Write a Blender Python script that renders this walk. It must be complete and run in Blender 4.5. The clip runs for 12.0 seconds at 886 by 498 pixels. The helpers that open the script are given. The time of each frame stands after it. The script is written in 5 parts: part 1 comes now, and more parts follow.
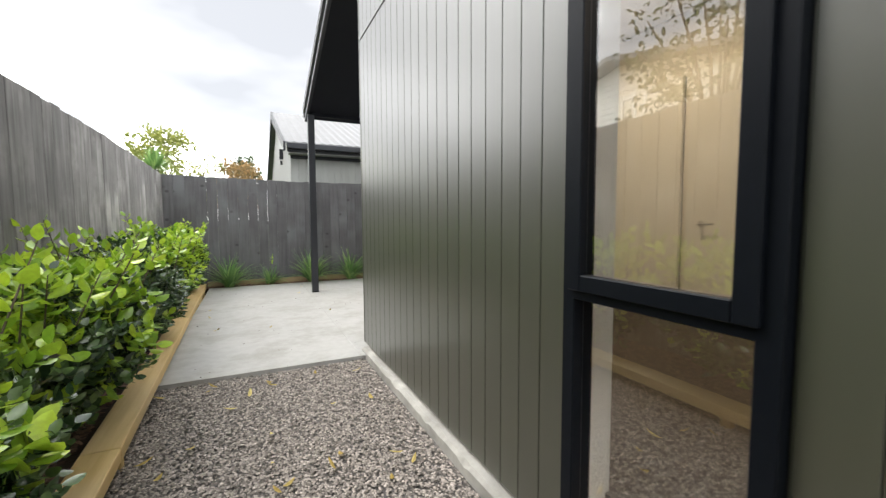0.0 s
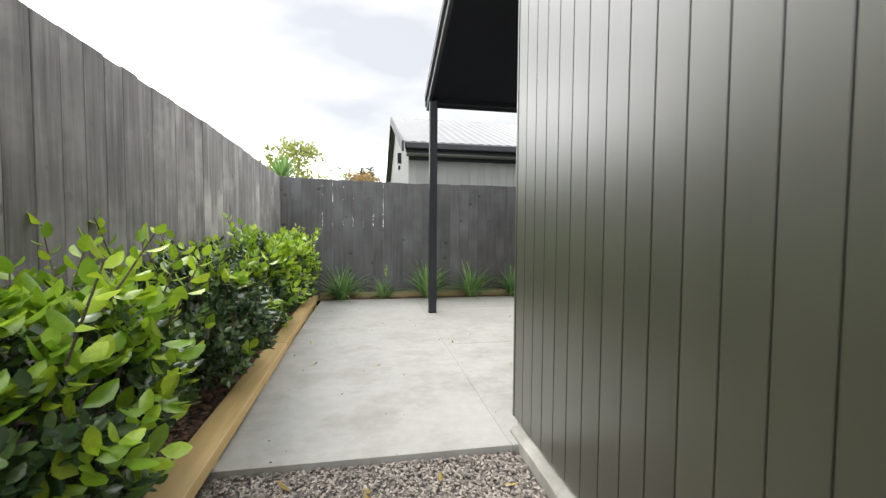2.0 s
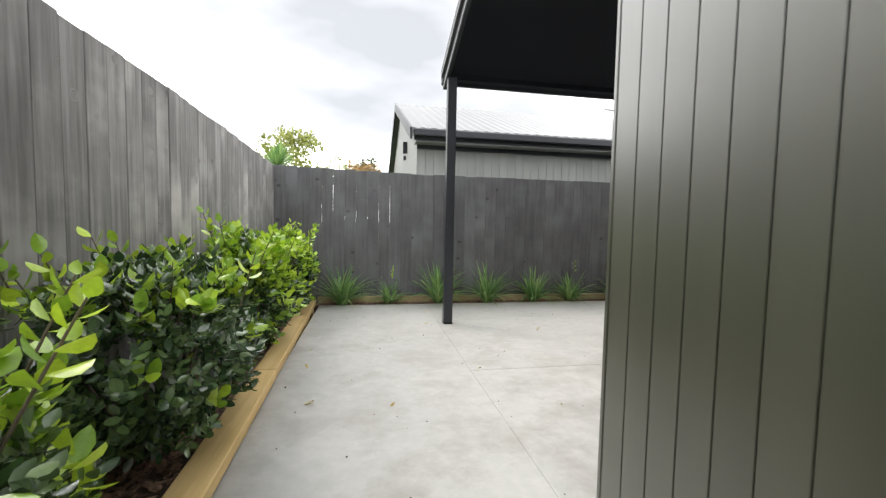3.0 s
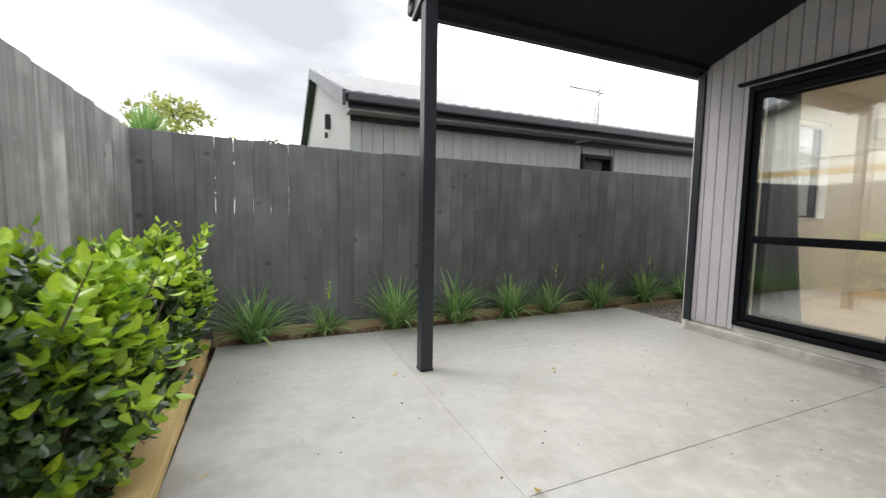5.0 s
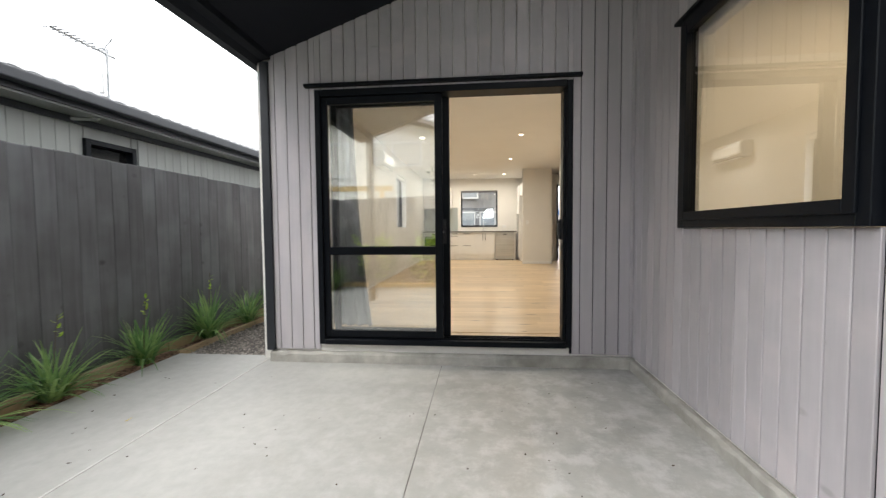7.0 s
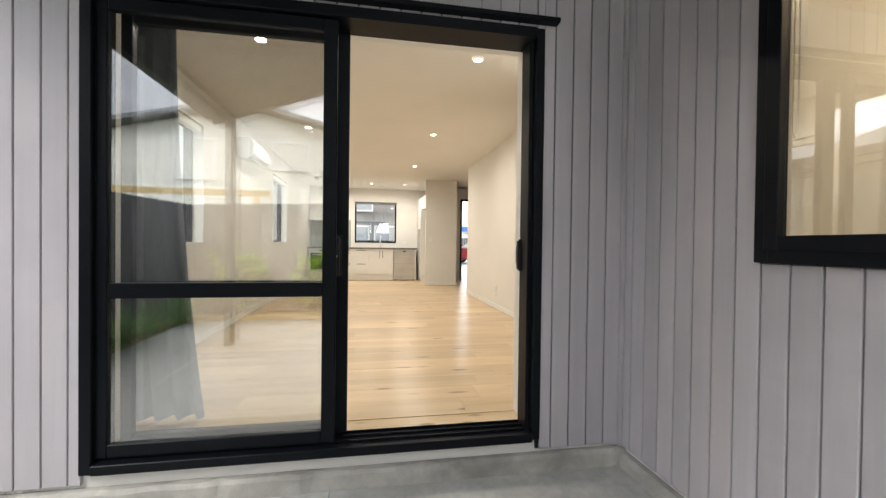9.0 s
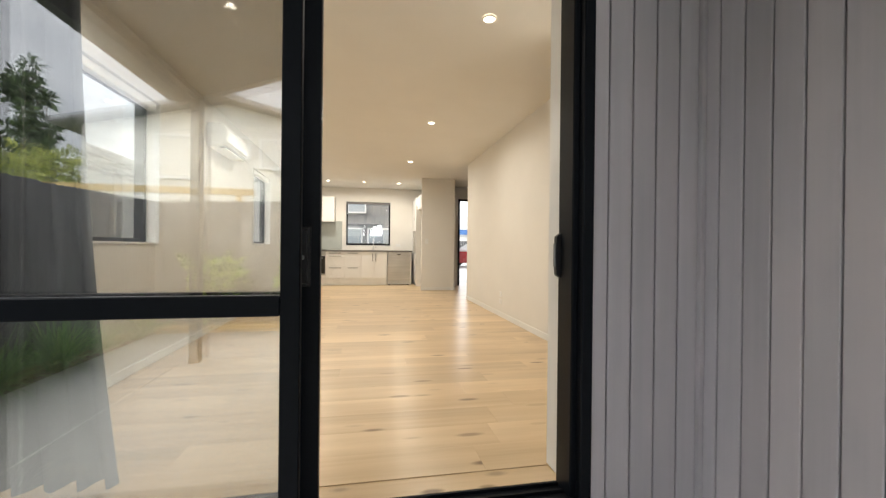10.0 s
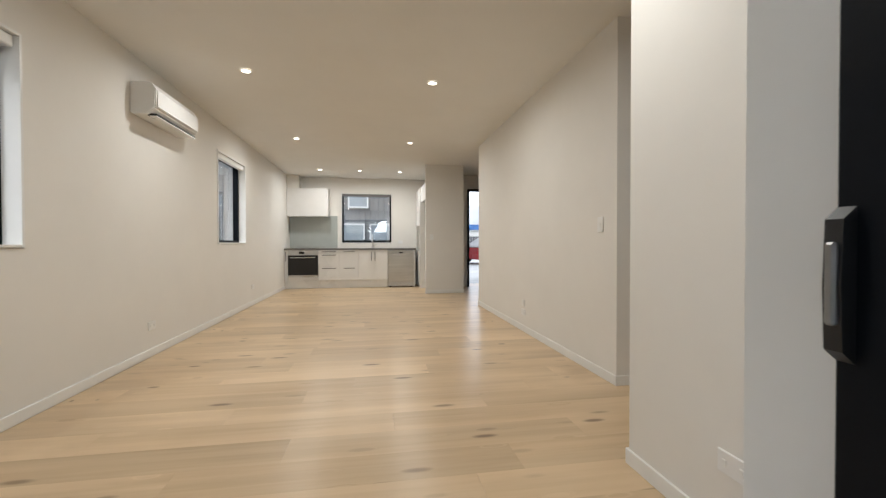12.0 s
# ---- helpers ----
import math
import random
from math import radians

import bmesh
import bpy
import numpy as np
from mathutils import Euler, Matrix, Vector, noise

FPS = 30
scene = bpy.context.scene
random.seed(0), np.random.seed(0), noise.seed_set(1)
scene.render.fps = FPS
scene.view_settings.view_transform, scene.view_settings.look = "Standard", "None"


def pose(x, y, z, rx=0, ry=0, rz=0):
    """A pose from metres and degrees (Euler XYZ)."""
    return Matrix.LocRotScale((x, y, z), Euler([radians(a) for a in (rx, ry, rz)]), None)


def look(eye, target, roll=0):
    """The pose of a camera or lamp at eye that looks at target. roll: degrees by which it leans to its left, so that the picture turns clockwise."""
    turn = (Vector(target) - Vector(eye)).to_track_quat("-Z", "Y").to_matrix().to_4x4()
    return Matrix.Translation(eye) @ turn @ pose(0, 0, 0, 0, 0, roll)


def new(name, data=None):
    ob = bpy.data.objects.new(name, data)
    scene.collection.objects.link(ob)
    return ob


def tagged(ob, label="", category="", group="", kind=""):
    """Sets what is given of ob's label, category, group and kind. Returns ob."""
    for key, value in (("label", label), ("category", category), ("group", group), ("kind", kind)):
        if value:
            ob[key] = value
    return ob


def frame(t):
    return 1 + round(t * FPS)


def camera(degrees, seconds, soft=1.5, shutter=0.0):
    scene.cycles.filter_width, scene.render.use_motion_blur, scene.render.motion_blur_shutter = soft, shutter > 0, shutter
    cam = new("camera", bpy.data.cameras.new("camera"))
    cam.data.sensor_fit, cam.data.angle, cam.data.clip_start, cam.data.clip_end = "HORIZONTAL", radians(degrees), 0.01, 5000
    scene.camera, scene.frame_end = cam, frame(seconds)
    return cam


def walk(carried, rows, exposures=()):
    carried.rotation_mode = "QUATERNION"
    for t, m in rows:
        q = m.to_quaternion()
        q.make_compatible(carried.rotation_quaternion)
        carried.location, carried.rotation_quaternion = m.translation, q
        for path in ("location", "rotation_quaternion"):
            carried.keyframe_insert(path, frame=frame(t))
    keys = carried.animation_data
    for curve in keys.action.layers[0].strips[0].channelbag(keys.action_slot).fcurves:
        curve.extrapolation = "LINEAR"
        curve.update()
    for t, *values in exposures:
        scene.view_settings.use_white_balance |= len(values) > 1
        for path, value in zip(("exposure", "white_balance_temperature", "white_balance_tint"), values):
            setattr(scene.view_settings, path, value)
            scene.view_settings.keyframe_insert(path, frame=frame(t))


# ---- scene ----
cam = camera(95.5, 12.0, soft=1.3, shutter=0.16)
PATH = [
    (0, (0.066, 0.052, 1.065), (0.926, 1.852, 0.925), -0.3),
    (0.5, (0.09, 0.305, 1.049), (0.7, 2.206, 0.927), -0.3),
    (1, (0.078, 0.603, 1.052), (0.61, 2.528, 0.945), -0.5),
    (1.5, (0.162, 0.985, 1.032), (0.583, 2.938, 0.948), -0.3),
    (2, (0.159, 1.35, 1.029), (0.512, 3.317, 0.94), 0.4),
    (2.5, (0.126, 1.722, 1.045), (0.479, 3.688, 0.942), 0.9),
    (4.5, (-0.091, 3.163, 1.158), (0.353, 5.105, 0.979), 0.7),
    (5, (-0.124, 3.617, 1.146), (0.665, 5.448, 0.982), 1.0),
    (5.5, (-0.082, 3.946, 1.135), (1.044, 5.594, 1.005), -0.3),
    (6, (0.015, 4.259, 1.176), (1.535, 5.556, 1.078), -0.9),
    (6.5, (0.212, 4.486, 1.176), (2.089, 5.168, 1.08), -0.9),
    (7, (0.52, 4.569, 1.16), (2.509, 4.758, 1.063), -0.5),
    (7.5, (0.855, 4.62, 1.171), (2.851, 4.537, 1.09), 0.4),
    (9.5, (2.203, 4.724, 1.211), (4.171, 4.364, 1.199), 0.6),
    (10, (2.51, 4.676, 1.179), (4.475, 4.302, 1.174), 0.6),
    (10.5, (2.854, 4.62, 1.195), (4.81, 4.206, 1.169), 0.3),
    (11, (3.132, 4.573, 1.219), (5.089, 4.162, 1.194), 0.0),
    (11.5, (3.434, 4.485, 1.197), (5.4, 4.119, 1.173), 0.0),
    (12, (3.663, 4.442, 1.202), (5.635, 4.108, 1.175), -0.1),
]
walk(cam, [(t, look(eye, target, roll)) for t, eye, target, roll in PATH],
     exposures=[(0.0, 0.38, 6550, 10), (2.5, 0.34, 6550, 10), (5.0, 0.22, 6500, 10), (6.5, 0.34, 6400, 10), (7.5, 0.34, 6400, 10), (9.5, 0.56, 6350, 10), (10.5, 0.24, 6600, 10), (11.4, 0.22, 6400, 10), (12.0, -0.02, 5800, 10)])

SKY, SUN, LAMP = 2.55, 1.7, 10.8

# ---- world and light ----
world = bpy.data.worlds.new("overcast")
scene.world = world
world.use_nodes = True
wn, wl = world.node_tree.nodes, world.node_tree.links
wn.clear()
w_out = wn.new("ShaderNodeOutputWorld")
w_bg = wn.new("ShaderNodeBackground")
w_sky = wn.new("ShaderNodeTexSky")
w_sky.sky_type = 'NISHITA'
w_sky.sun_disc = False
w_sky.sun_elevation = radians(48)
w_sky.sun_rotation = radians(-50)
w_dim = wn.new("ShaderNodeMix")
w_dim.data_type, w_dim.blend_type = 'RGBA', 'MULTIPLY'
w_dim.inputs["Factor"].default_value = 1.0
w_dim.inputs["B"].default_value = (0.1, 0.1, 0.1, 1)
w_tc = wn.new("ShaderNodeTexCoord")
w_map = wn.new("ShaderNodeMapping")
w_map.inputs["Scale"].default_value = (1.0, 1.0, 2.6)
w_map.inputs["Location"].default_value = (1.7, 0.9, 0.4)
w_noise = wn.new("ShaderNodeTexNoise")
w_noise.inputs["Scale"].default_value = 1.5
w_noise.inputs["Detail"].default_value = 4.5
w_noise.inputs["Roughness"].default_value = 0.52
w_ramp = wn.new("ShaderNodeValToRGB")
w_ramp.color_ramp.elements[0].position = 0.34
w_ramp.color_ramp.elements[0].color = (0.25, 0.254, 0.262, 1)
w_ramp.color_ramp.elements[1].position = 0.575
w_ramp.color_ramp.elements[1].color = (1.9, 1.9, 1.9, 1)
for stop, grey in ((0.42, 0.32), (0.49, 0.48)):
    step = w_ramp.color_ramp.elements.new(stop)
    step.color = (grey, grey * 1.01, grey * 1.03, 1)
w_mix = wn.new("ShaderNodeMix")
w_mix.data_type = 'RGBA'
w_mix.inputs["Factor"].default_value = 0.93
wl.new(w_tc.outputs["Generated"], w_map.inputs["Vector"])
wl.new(w_map.outputs["Vector"], w_noise.inputs["Vector"])
wl.new(w_noise.outputs["Fac"], w_ramp.inputs["Fac"])
wl.new(w_sky.outputs["Color"], w_dim.inputs["A"])
wl.new(w_dim.outputs["Result"], w_mix.inputs["A"])
wl.new(w_ramp.outputs["Color"], w_mix.inputs["B"])
wl.new(w_mix.outputs["Result"], w_bg.inputs["Color"])
w_bg.inputs["Strength"].default_value = SKY
wl.new(w_bg.outputs["Background"], w_out.inputs["Surface"])

sun_data = bpy.data.lights.new("sun", 'SUN')
sun_data.energy, sun_data.angle, sun_data.color = SUN, radians(24), (1.0, 0.96, 0.9)
sun = new("sun", sun_data)
sun.matrix_world = look((-6, 5, 10), (0, 0, 0))

# ---- materials ----


def node_mat(name):
    m = bpy.data.materials.new(name)
    m.use_nodes = True
    nt = m.node_tree
    return m, nt.nodes, nt.links, nt.nodes["Principled BSDF"]


def rgb(c):
    return (c[0], c[1], c[2], 1)


def surface(name, a, b, rough=0.5, scale=8.0, stretch=(1, 1, 1), bump=0.1, bump_scale=60.0, metal=0.0,
            piece=0.0, island=0.0, blotch=0.25, blotch_scale=1.2, rough_var=0.1, coat=0.0, coat_rough=0.05, world_coords=False, bump_dist=0.004, spec=0.5):
    """Two colours mixed by stretched grain and by broad stains, with fine relief; pieces vary by their own random number."""
    m, n, l, p = node_mat(name)
    if world_coords:
        vec = n.new("ShaderNodeNewGeometry").outputs["Position"]
    else:
        vec = n.new("ShaderNodeTexCoord").outputs["Object"]
    rand = None
    if piece > 0 or island > 0:
        if piece > 0:
            rand = n.new("ShaderNodeObjectInfo").outputs["Random"]
        else:
            rand = n.new("ShaderNodeNewGeometry").outputs["Random Per Island"]
        mul = n.new("ShaderNodeMath")
        mul.operation = 'MULTIPLY'
        mul.inputs[1].default_value = 37.0
        l.new(rand, mul.inputs[0])
        add = n.new("ShaderNodeVectorMath")
        add.operation = 'ADD'
        l.new(vec, add.inputs[0])
        l.new(mul.outputs[0], add.inputs[1])
        vec = add.outputs[0]
    mp = n.new("ShaderNodeMapping")
    mp.inputs["Scale"].default_value = stretch
    l.new(vec, mp.inputs["Vector"])
    grain = n.new("ShaderNodeTexNoise")
    grain.inputs["Scale"].default_value = scale
    grain.inputs["Detail"].default_value = 8
    grain.inputs["Roughness"].default_value = 0.62
    l.new(mp.outputs[0], grain.inputs["Vector"])
    broad = n.new("ShaderNodeTexNoise")
    broad.inputs["Scale"].default_value = blotch_scale
    broad.inputs["Detail"].default_value = 4
    l.new(vec, broad.inputs["Vector"])
    ramp = n.new("ShaderNodeMapRange")
    ramp.inputs["From Min"].default_value = 0.3
    ramp.inputs["From Max"].default_value = 0.7
    l.new(grain.outputs["Fac"], ramp.inputs["Value"])
    mix = n.new("ShaderNodeMix")
    mix.data_type = 'RGBA'
    mix.inputs["A"].default_value = rgb(a)
    mix.inputs["B"].default_value = rgb(b)
    l.new(ramp.outputs[0], mix.inputs["Factor"])
    # broad stains and piece-to-piece change of value
    val = n.new("ShaderNodeMapRange")
    val.inputs["From Min"].default_value = 0.3
    val.inputs["From Max"].default_value = 0.7
    val.inputs["To Min"].default_value = 1.0 - blotch
    val.inputs["To Max"].default_value = 1.0 + blotch
    l.new(broad.outputs["Fac"], val.inputs["Value"])
    value = val.outputs[0]
    if rand is not None:
        amount = max(piece, island)
        pv = n.new("ShaderNodeMapRange")
        pv.inputs["To Min"].default_value = 1.0 - amount
        pv.inputs["To Max"].default_value = 1.0 + amount
        l.new(rand, pv.inputs["Value"])
        pm = n.new("ShaderNodeMath")
        pm.operation = 'MULTIPLY'
        l.new(value, pm.inputs[0])
        l.new(pv.outputs[0], pm.inputs[1])
        value = pm.outputs[0]
    hsv = n.new("ShaderNodeHueSaturation")
    l.new(mix.outputs["Result"], hsv.inputs["Color"])
    l.new(value, hsv.inputs["Value"])
    l.new(hsv.outputs["Color"], p.inputs["Base Color"])
    rr = n.new("ShaderNodeMapRange")
    rr.inputs["To Min"].default_value = max(0.0, rough - rough_var)
    rr.inputs["To Max"].default_value = min(1.0, rough + rough_var)
    l.new(broad.outputs["Fac"], rr.inputs["Value"])
    l.new(rr.outputs[0], p.inputs["Roughness"])
    p.inputs["Metallic"].default_value = metal
    p.inputs["Specular IOR Level"].default_value = spec
    p.inputs["Coat Weight"].default_value = coat
    p.inputs["Coat IOR"].default_value = 1.65
    p.inputs["Coat Roughness"].default_value = coat_rough
    if bump > 0:
        fine = n.new("ShaderNodeTexNoise")
        fine.inputs["Scale"].default_value = bump_scale
        fine.inputs["Detail"].default_value = 5
        l.new(mp.outputs[0], fine.inputs["Vector"])
        bp = n.new("ShaderNodeBump")
        bp.inputs["Strength"].default_value = bump
        bp.inputs["Distance"].default_value = bump_dist
        l.new(fine.outputs["Fac"], bp.inputs["Height"])
        l.new(bp.outputs[0], p.inputs["Normal"])
    return m


def knotty(name, a, b, knot, rough=0.6, piece=0.25, along='Z', knot_scale=2.2, grain=30.0, wear=None, bump=0.25, blotch=0.2, knot_size=0.1, knot_mix=0.62):
    """Sawn boards: long grain, dark knots of their own shape, change from board to board."""
    m, n, l, p = node_mat(name)
    tc = n.new("ShaderNodeTexCoord").outputs["Object"]
    rand = n.new("ShaderNodeObjectInfo").outputs["Random"]
    mul = n.new("ShaderNodeMath")
    mul.operation = 'MULTIPLY'
    mul.inputs[1].default_value = 53.0
    l.new(rand, mul.inputs[0])
    add = n.new("ShaderNodeVectorMath")
    l.new(tc, add.inputs[0])
    l.new(mul.outputs[0], add.inputs[1])
    vec = add.outputs[0]
    st = {'X': (0.06, 1, 1), 'Y': (1, 0.07, 1), 'Z': (1, 1, 0.1)}[along]
    ks = {'X': (0.6, 1, 1), 'Y': (1, 0.4, 1), 'Z': (1, 1, 2.5)}[along]
    mp = n.new("ShaderNodeMapping")
    mp.inputs["Scale"].default_value = st
    l.new(vec, mp.inputs["Vector"])
    mk = n.new("ShaderNodeMapping")
    mk.inputs["Scale"].default_value = ks
    l.new(vec, mk.inputs["Vector"])
    vor = n.new("ShaderNodeTexVoronoi")
    vor.inputs["Scale"].default_value = knot_scale
    l.new(mk.outputs[0], vor.inputs["Vector"])
    kr = n.new("ShaderNodeMapRange")
    kr.interpolation_type = 'SMOOTHSTEP'
    kr.inputs["From Min"].default_value = knot_size
    kr.inputs["From Max"].default_value = knot_size * 0.35
    l.new(vor.outputs["Distance"], kr.inputs["Value"])
    pick = n.new("ShaderNodeSeparateColor")
    l.new(vor.outputs["Color"], pick.inputs[0])
    some = n.new("ShaderNodeMapRange")
    some.inputs["From Min"].default_value = 0.4
    some.inputs["From Max"].default_value = 0.85
    l.new(pick.outputs[0], some.inputs["Value"])
    strong = n.new("ShaderNodeMath")
    strong.operation = 'MULTIPLY'
    l.new(kr.outputs[0], strong.inputs[0])
    l.new(some.outputs[0], strong.inputs[1])
    # the grain bends round the knots
    bend = n.new("ShaderNodeMath")
    bend.operation = 'MULTIPLY'
    bend.inputs[1].default_value = 0.06
    l.new(kr.outputs[0], bend.inputs[0])
    bent = n.new("ShaderNodeVectorMath")
    l.new(mp.outputs[0], bent.inputs[0])
    l.new(bend.outputs[0], bent.inputs[1])
    gr = n.new("ShaderNodeTexNoise")
    gr.inputs["Scale"].default_value = grain
    gr.inputs["Detail"].default_value = 7
    gr.inputs["Roughness"].default_value = 0.6
    l.new(bent.outputs[0], gr.inputs["Vector"])
    r = n.new("ShaderNodeMapRange")
    r.inputs["From Min"].default_value = 0.32
    r.inputs["From Max"].default_value = 0.68
    l.new(gr.outputs["Fac"], r.inputs["Value"])
    mix = n.new("ShaderNodeMix")
    mix.data_type = 'RGBA'
    mix.inputs["A"].default_value = rgb(a)
    mix.inputs["B"].default_value = rgb(b)
    l.new(r.outputs[0], mix.inputs["Factor"])
    col = mix.outputs["Result"]
    broad = n.new("ShaderNodeTexNoise")
    broad.inputs["Scale"].default_value = 1.7
    broad.inputs["Detail"].default_value = 5
    l.new(mk.outputs[0], broad.inputs["Vector"])
    if wear is not None:
        wr = n.new("ShaderNodeMapRange")
        wr.inputs["From Min"].default_value = 0.5
        wr.inputs["From Max"].default_value = 0.78
        l.new(broad.outputs["Fac"], wr.inputs["Value"])
        wm = n.new("ShaderNodeMix")
        wm.data_type = 'RGBA'
        wm.inputs["B"].default_value = rgb(wear)
        l.new(wr.outputs[0], wm.inputs["Factor"])
        l.new(col, wm.inputs["A"])
        col = wm.outputs["Result"]
    kf = n.new("ShaderNodeMath")
    kf.operation = 'MULTIPLY'
    kf.inputs[1].default_value = knot_mix
    l.new(strong.outputs[0], kf.inputs[0])
    km = n.new("ShaderNodeMix")
    km.data_type = 'RGBA'
    km.inputs["B"].default_value = rgb(knot)
    l.new(kf.outputs[0], km.inputs["Factor"])
    l.new(col, km.inputs["A"])
    val = n.new("ShaderNodeMapRange")
    val.inputs["To Min"].default_value = 1 - piece
    val.inputs["To Max"].default_value = 1 + piece
    l.new(rand, val.inputs["Value"])
    v2 = n.new("ShaderNodeMapRange")
    v2.inputs["From Min"].default_value = 0.3
    v2.inputs["From Max"].default_value = 0.7
    v2.inputs["To Min"].default_value = 1 - blotch
    v2.inputs["To Max"].default_value = 1 + blotch
    l.new(broad.outputs["Fac"], v2.inputs["Value"])
    vm = n.new("ShaderNodeMath")
    vm.operation = 'MULTIPLY'
    l.new(val.outputs[0], vm.inputs[0])
    l.new(v2.outputs[0], vm.inputs[1])
    hsv = n.new("ShaderNodeHueSaturation")
    l.new(km.outputs["Result"], hsv.inputs["Color"])
    l.new(vm.outputs[0], hsv.inputs["Value"])
    l.new(hsv.outputs["Color"], p.inputs["Base Color"])
    p.inputs["Roughness"].default_value = rough
    bp = n.new("ShaderNodeBump")
    bp.inputs["Strength"].default_value = bump
    bp.inputs["Distance"].default_value = 0.003
    l.new(gr.outputs["Fac"], bp.inputs["Height"])
    l.new(bp.outputs[0], p.inputs["Normal"])
    return m


def glass_mat(name, tint=(0.97, 0.985, 0.98), rough=0.0):
    m, n, l, p = node_mat(name)
    p.inputs["Base Color"].default_value = rgb(tint)
    p.inputs["Transmission Weight"].default_value = 1.0
    p.inputs["Roughness"].default_value = rough
    p.inputs["IOR"].default_value = 2.3
    return m


def glow_mat(name, colour, strength):
    m, n, l, p = node_mat(name)
    p.inputs["Base Color"].default_value = rgb(colour)
    p.inputs["Emission Color"].default_value = rgb(colour)
    p.inputs["Emission Strength"].default_value = strength
    return m


def leaf_mat(name, young, old, gloss=0.3, piece_value=0.35, spec=0.5, thin=0.3):
    """Leaves: each its own green between old and young."""
    m, n, l, p = node_mat(name)
    r = n.new("ShaderNodeNewGeometry").outputs["Random Per Island"]
    ramp = n.new("ShaderNodeValToRGB")
    ramp.color_ramp.elements[0].position = 0.2
    ramp.color_ramp.elements[0].color = rgb(old)
    ramp.color_ramp.elements[1].position = 1.0
    ramp.color_ramp.elements[1].color = rgb(young)
    l.new(r, ramp.inputs["Fac"])
    no = n.new("ShaderNodeTexNoise")
    no.inputs["Scale"].default_value = 60
    l.new(n.new("ShaderNodeTexCoord").outputs["Object"], no.inputs["Vector"])
    v = n.new("ShaderNodeMapRange")
    v.inputs["To Min"].default_value = 1 - piece_value
    v.inputs["To Max"].default_value = 1 + piece_value
    l.new(no.outputs["Fac"], v.inputs["Value"])
    h = n.new("ShaderNodeHueSaturation")
    l.new(ramp.outputs["Color"], h.inputs["Color"])
    l.new(v.outputs[0], h.inputs["Value"])
    l.new(h.outputs["Color"], p.inputs["Base Color"])
    p.inputs["Roughness"].default_value = gloss
    p.inputs["Specular IOR Level"].default_value = spec
    tr = n.new("ShaderNodeBsdfTranslucent")
    l.new(h.outputs["Color"], tr.inputs["Color"])
    ms = n.new("ShaderNodeMixShader")
    ms.inputs[0].default_value = thin
    l.new(p.outputs[0], ms.inputs[1])
    l.new(tr.outputs[0], ms.inputs[2])
    l.new(ms.outputs[0], n["Material Output"].inputs["Surface"])
    return m


OLIVE = surface("olive_paint", (0.043, 0.045, 0.029), (0.053, 0.055, 0.036), rough=0.45, scale=6, stretch=(1, 1, 0.1), bump=0.12, bump_scale=30, piece=0.06, blotch=0.08, blotch_scale=2.0, rough_var=0.08, coat=1.0, coat_rough=0.31)
CEDAR = knotty("grey_stained_cedar", (0.455, 0.435, 0.46), (0.495, 0.47, 0.495), (0.31, 0.29, 0.3), rough=0.55, piece=0.1, knot_scale=2.6, wear=(0.53, 0.485, 0.5), bump=0.1, blotch=0.05, knot_size=0.13)
FENCE_L = knotty("weathered_fence_timber", (0.125, 0.12, 0.117), (0.265, 0.257, 0.252), (0.06, 0.056, 0.053), rough=0.75, piece=0.19, knot_scale=4.6, wear=(0.36, 0.348, 0.336), bump=0.4, blotch=0.24, knot_size=0.2, knot_mix=0.85)
FENCE_B = knotty("dark_stained_fence_timber", (0.088, 0.087, 0.092), (0.13, 0.129, 0.134), (0.034, 0.032, 0.033), rough=0.7, piece=0.13, knot_scale=4.4, wear=(0.125, 0.13, 0.135), bump=0.3, blotch=0.22, knot_size=0.18, knot_mix=0.75)
PINE = knotty("treated_pine", (0.62, 0.43, 0.17), (0.74, 0.54, 0.25), (0.36, 0.23, 0.11), rough=0.65, piece=0.1, along='Y', knot_scale=3.0, wear=(0.56, 0.45, 0.28), bump=0.3, knot_size=0.1)
PINE_X = knotty("treated_pine_edging", (0.36, 0.27, 0.15), (0.45, 0.34, 0.2), (0.2, 0.13, 0.07), rough=0.7, piece=0.1, along='X', knot_scale=3.0, wear=(0.3, 0.24, 0.17), bump=0.3, knot_size=0.1)
CONCRETE = surface("broomed_concrete", (0.375, 0.375, 0.353), (0.435, 0.434, 0.412), rough=0.6, scale=13, bump=0.3, bump_scale=180, piece=0.03, blotch=0.08, blotch_scale=0.9, rough_var=0.2, world_coords=True, bump_dist=0.002)


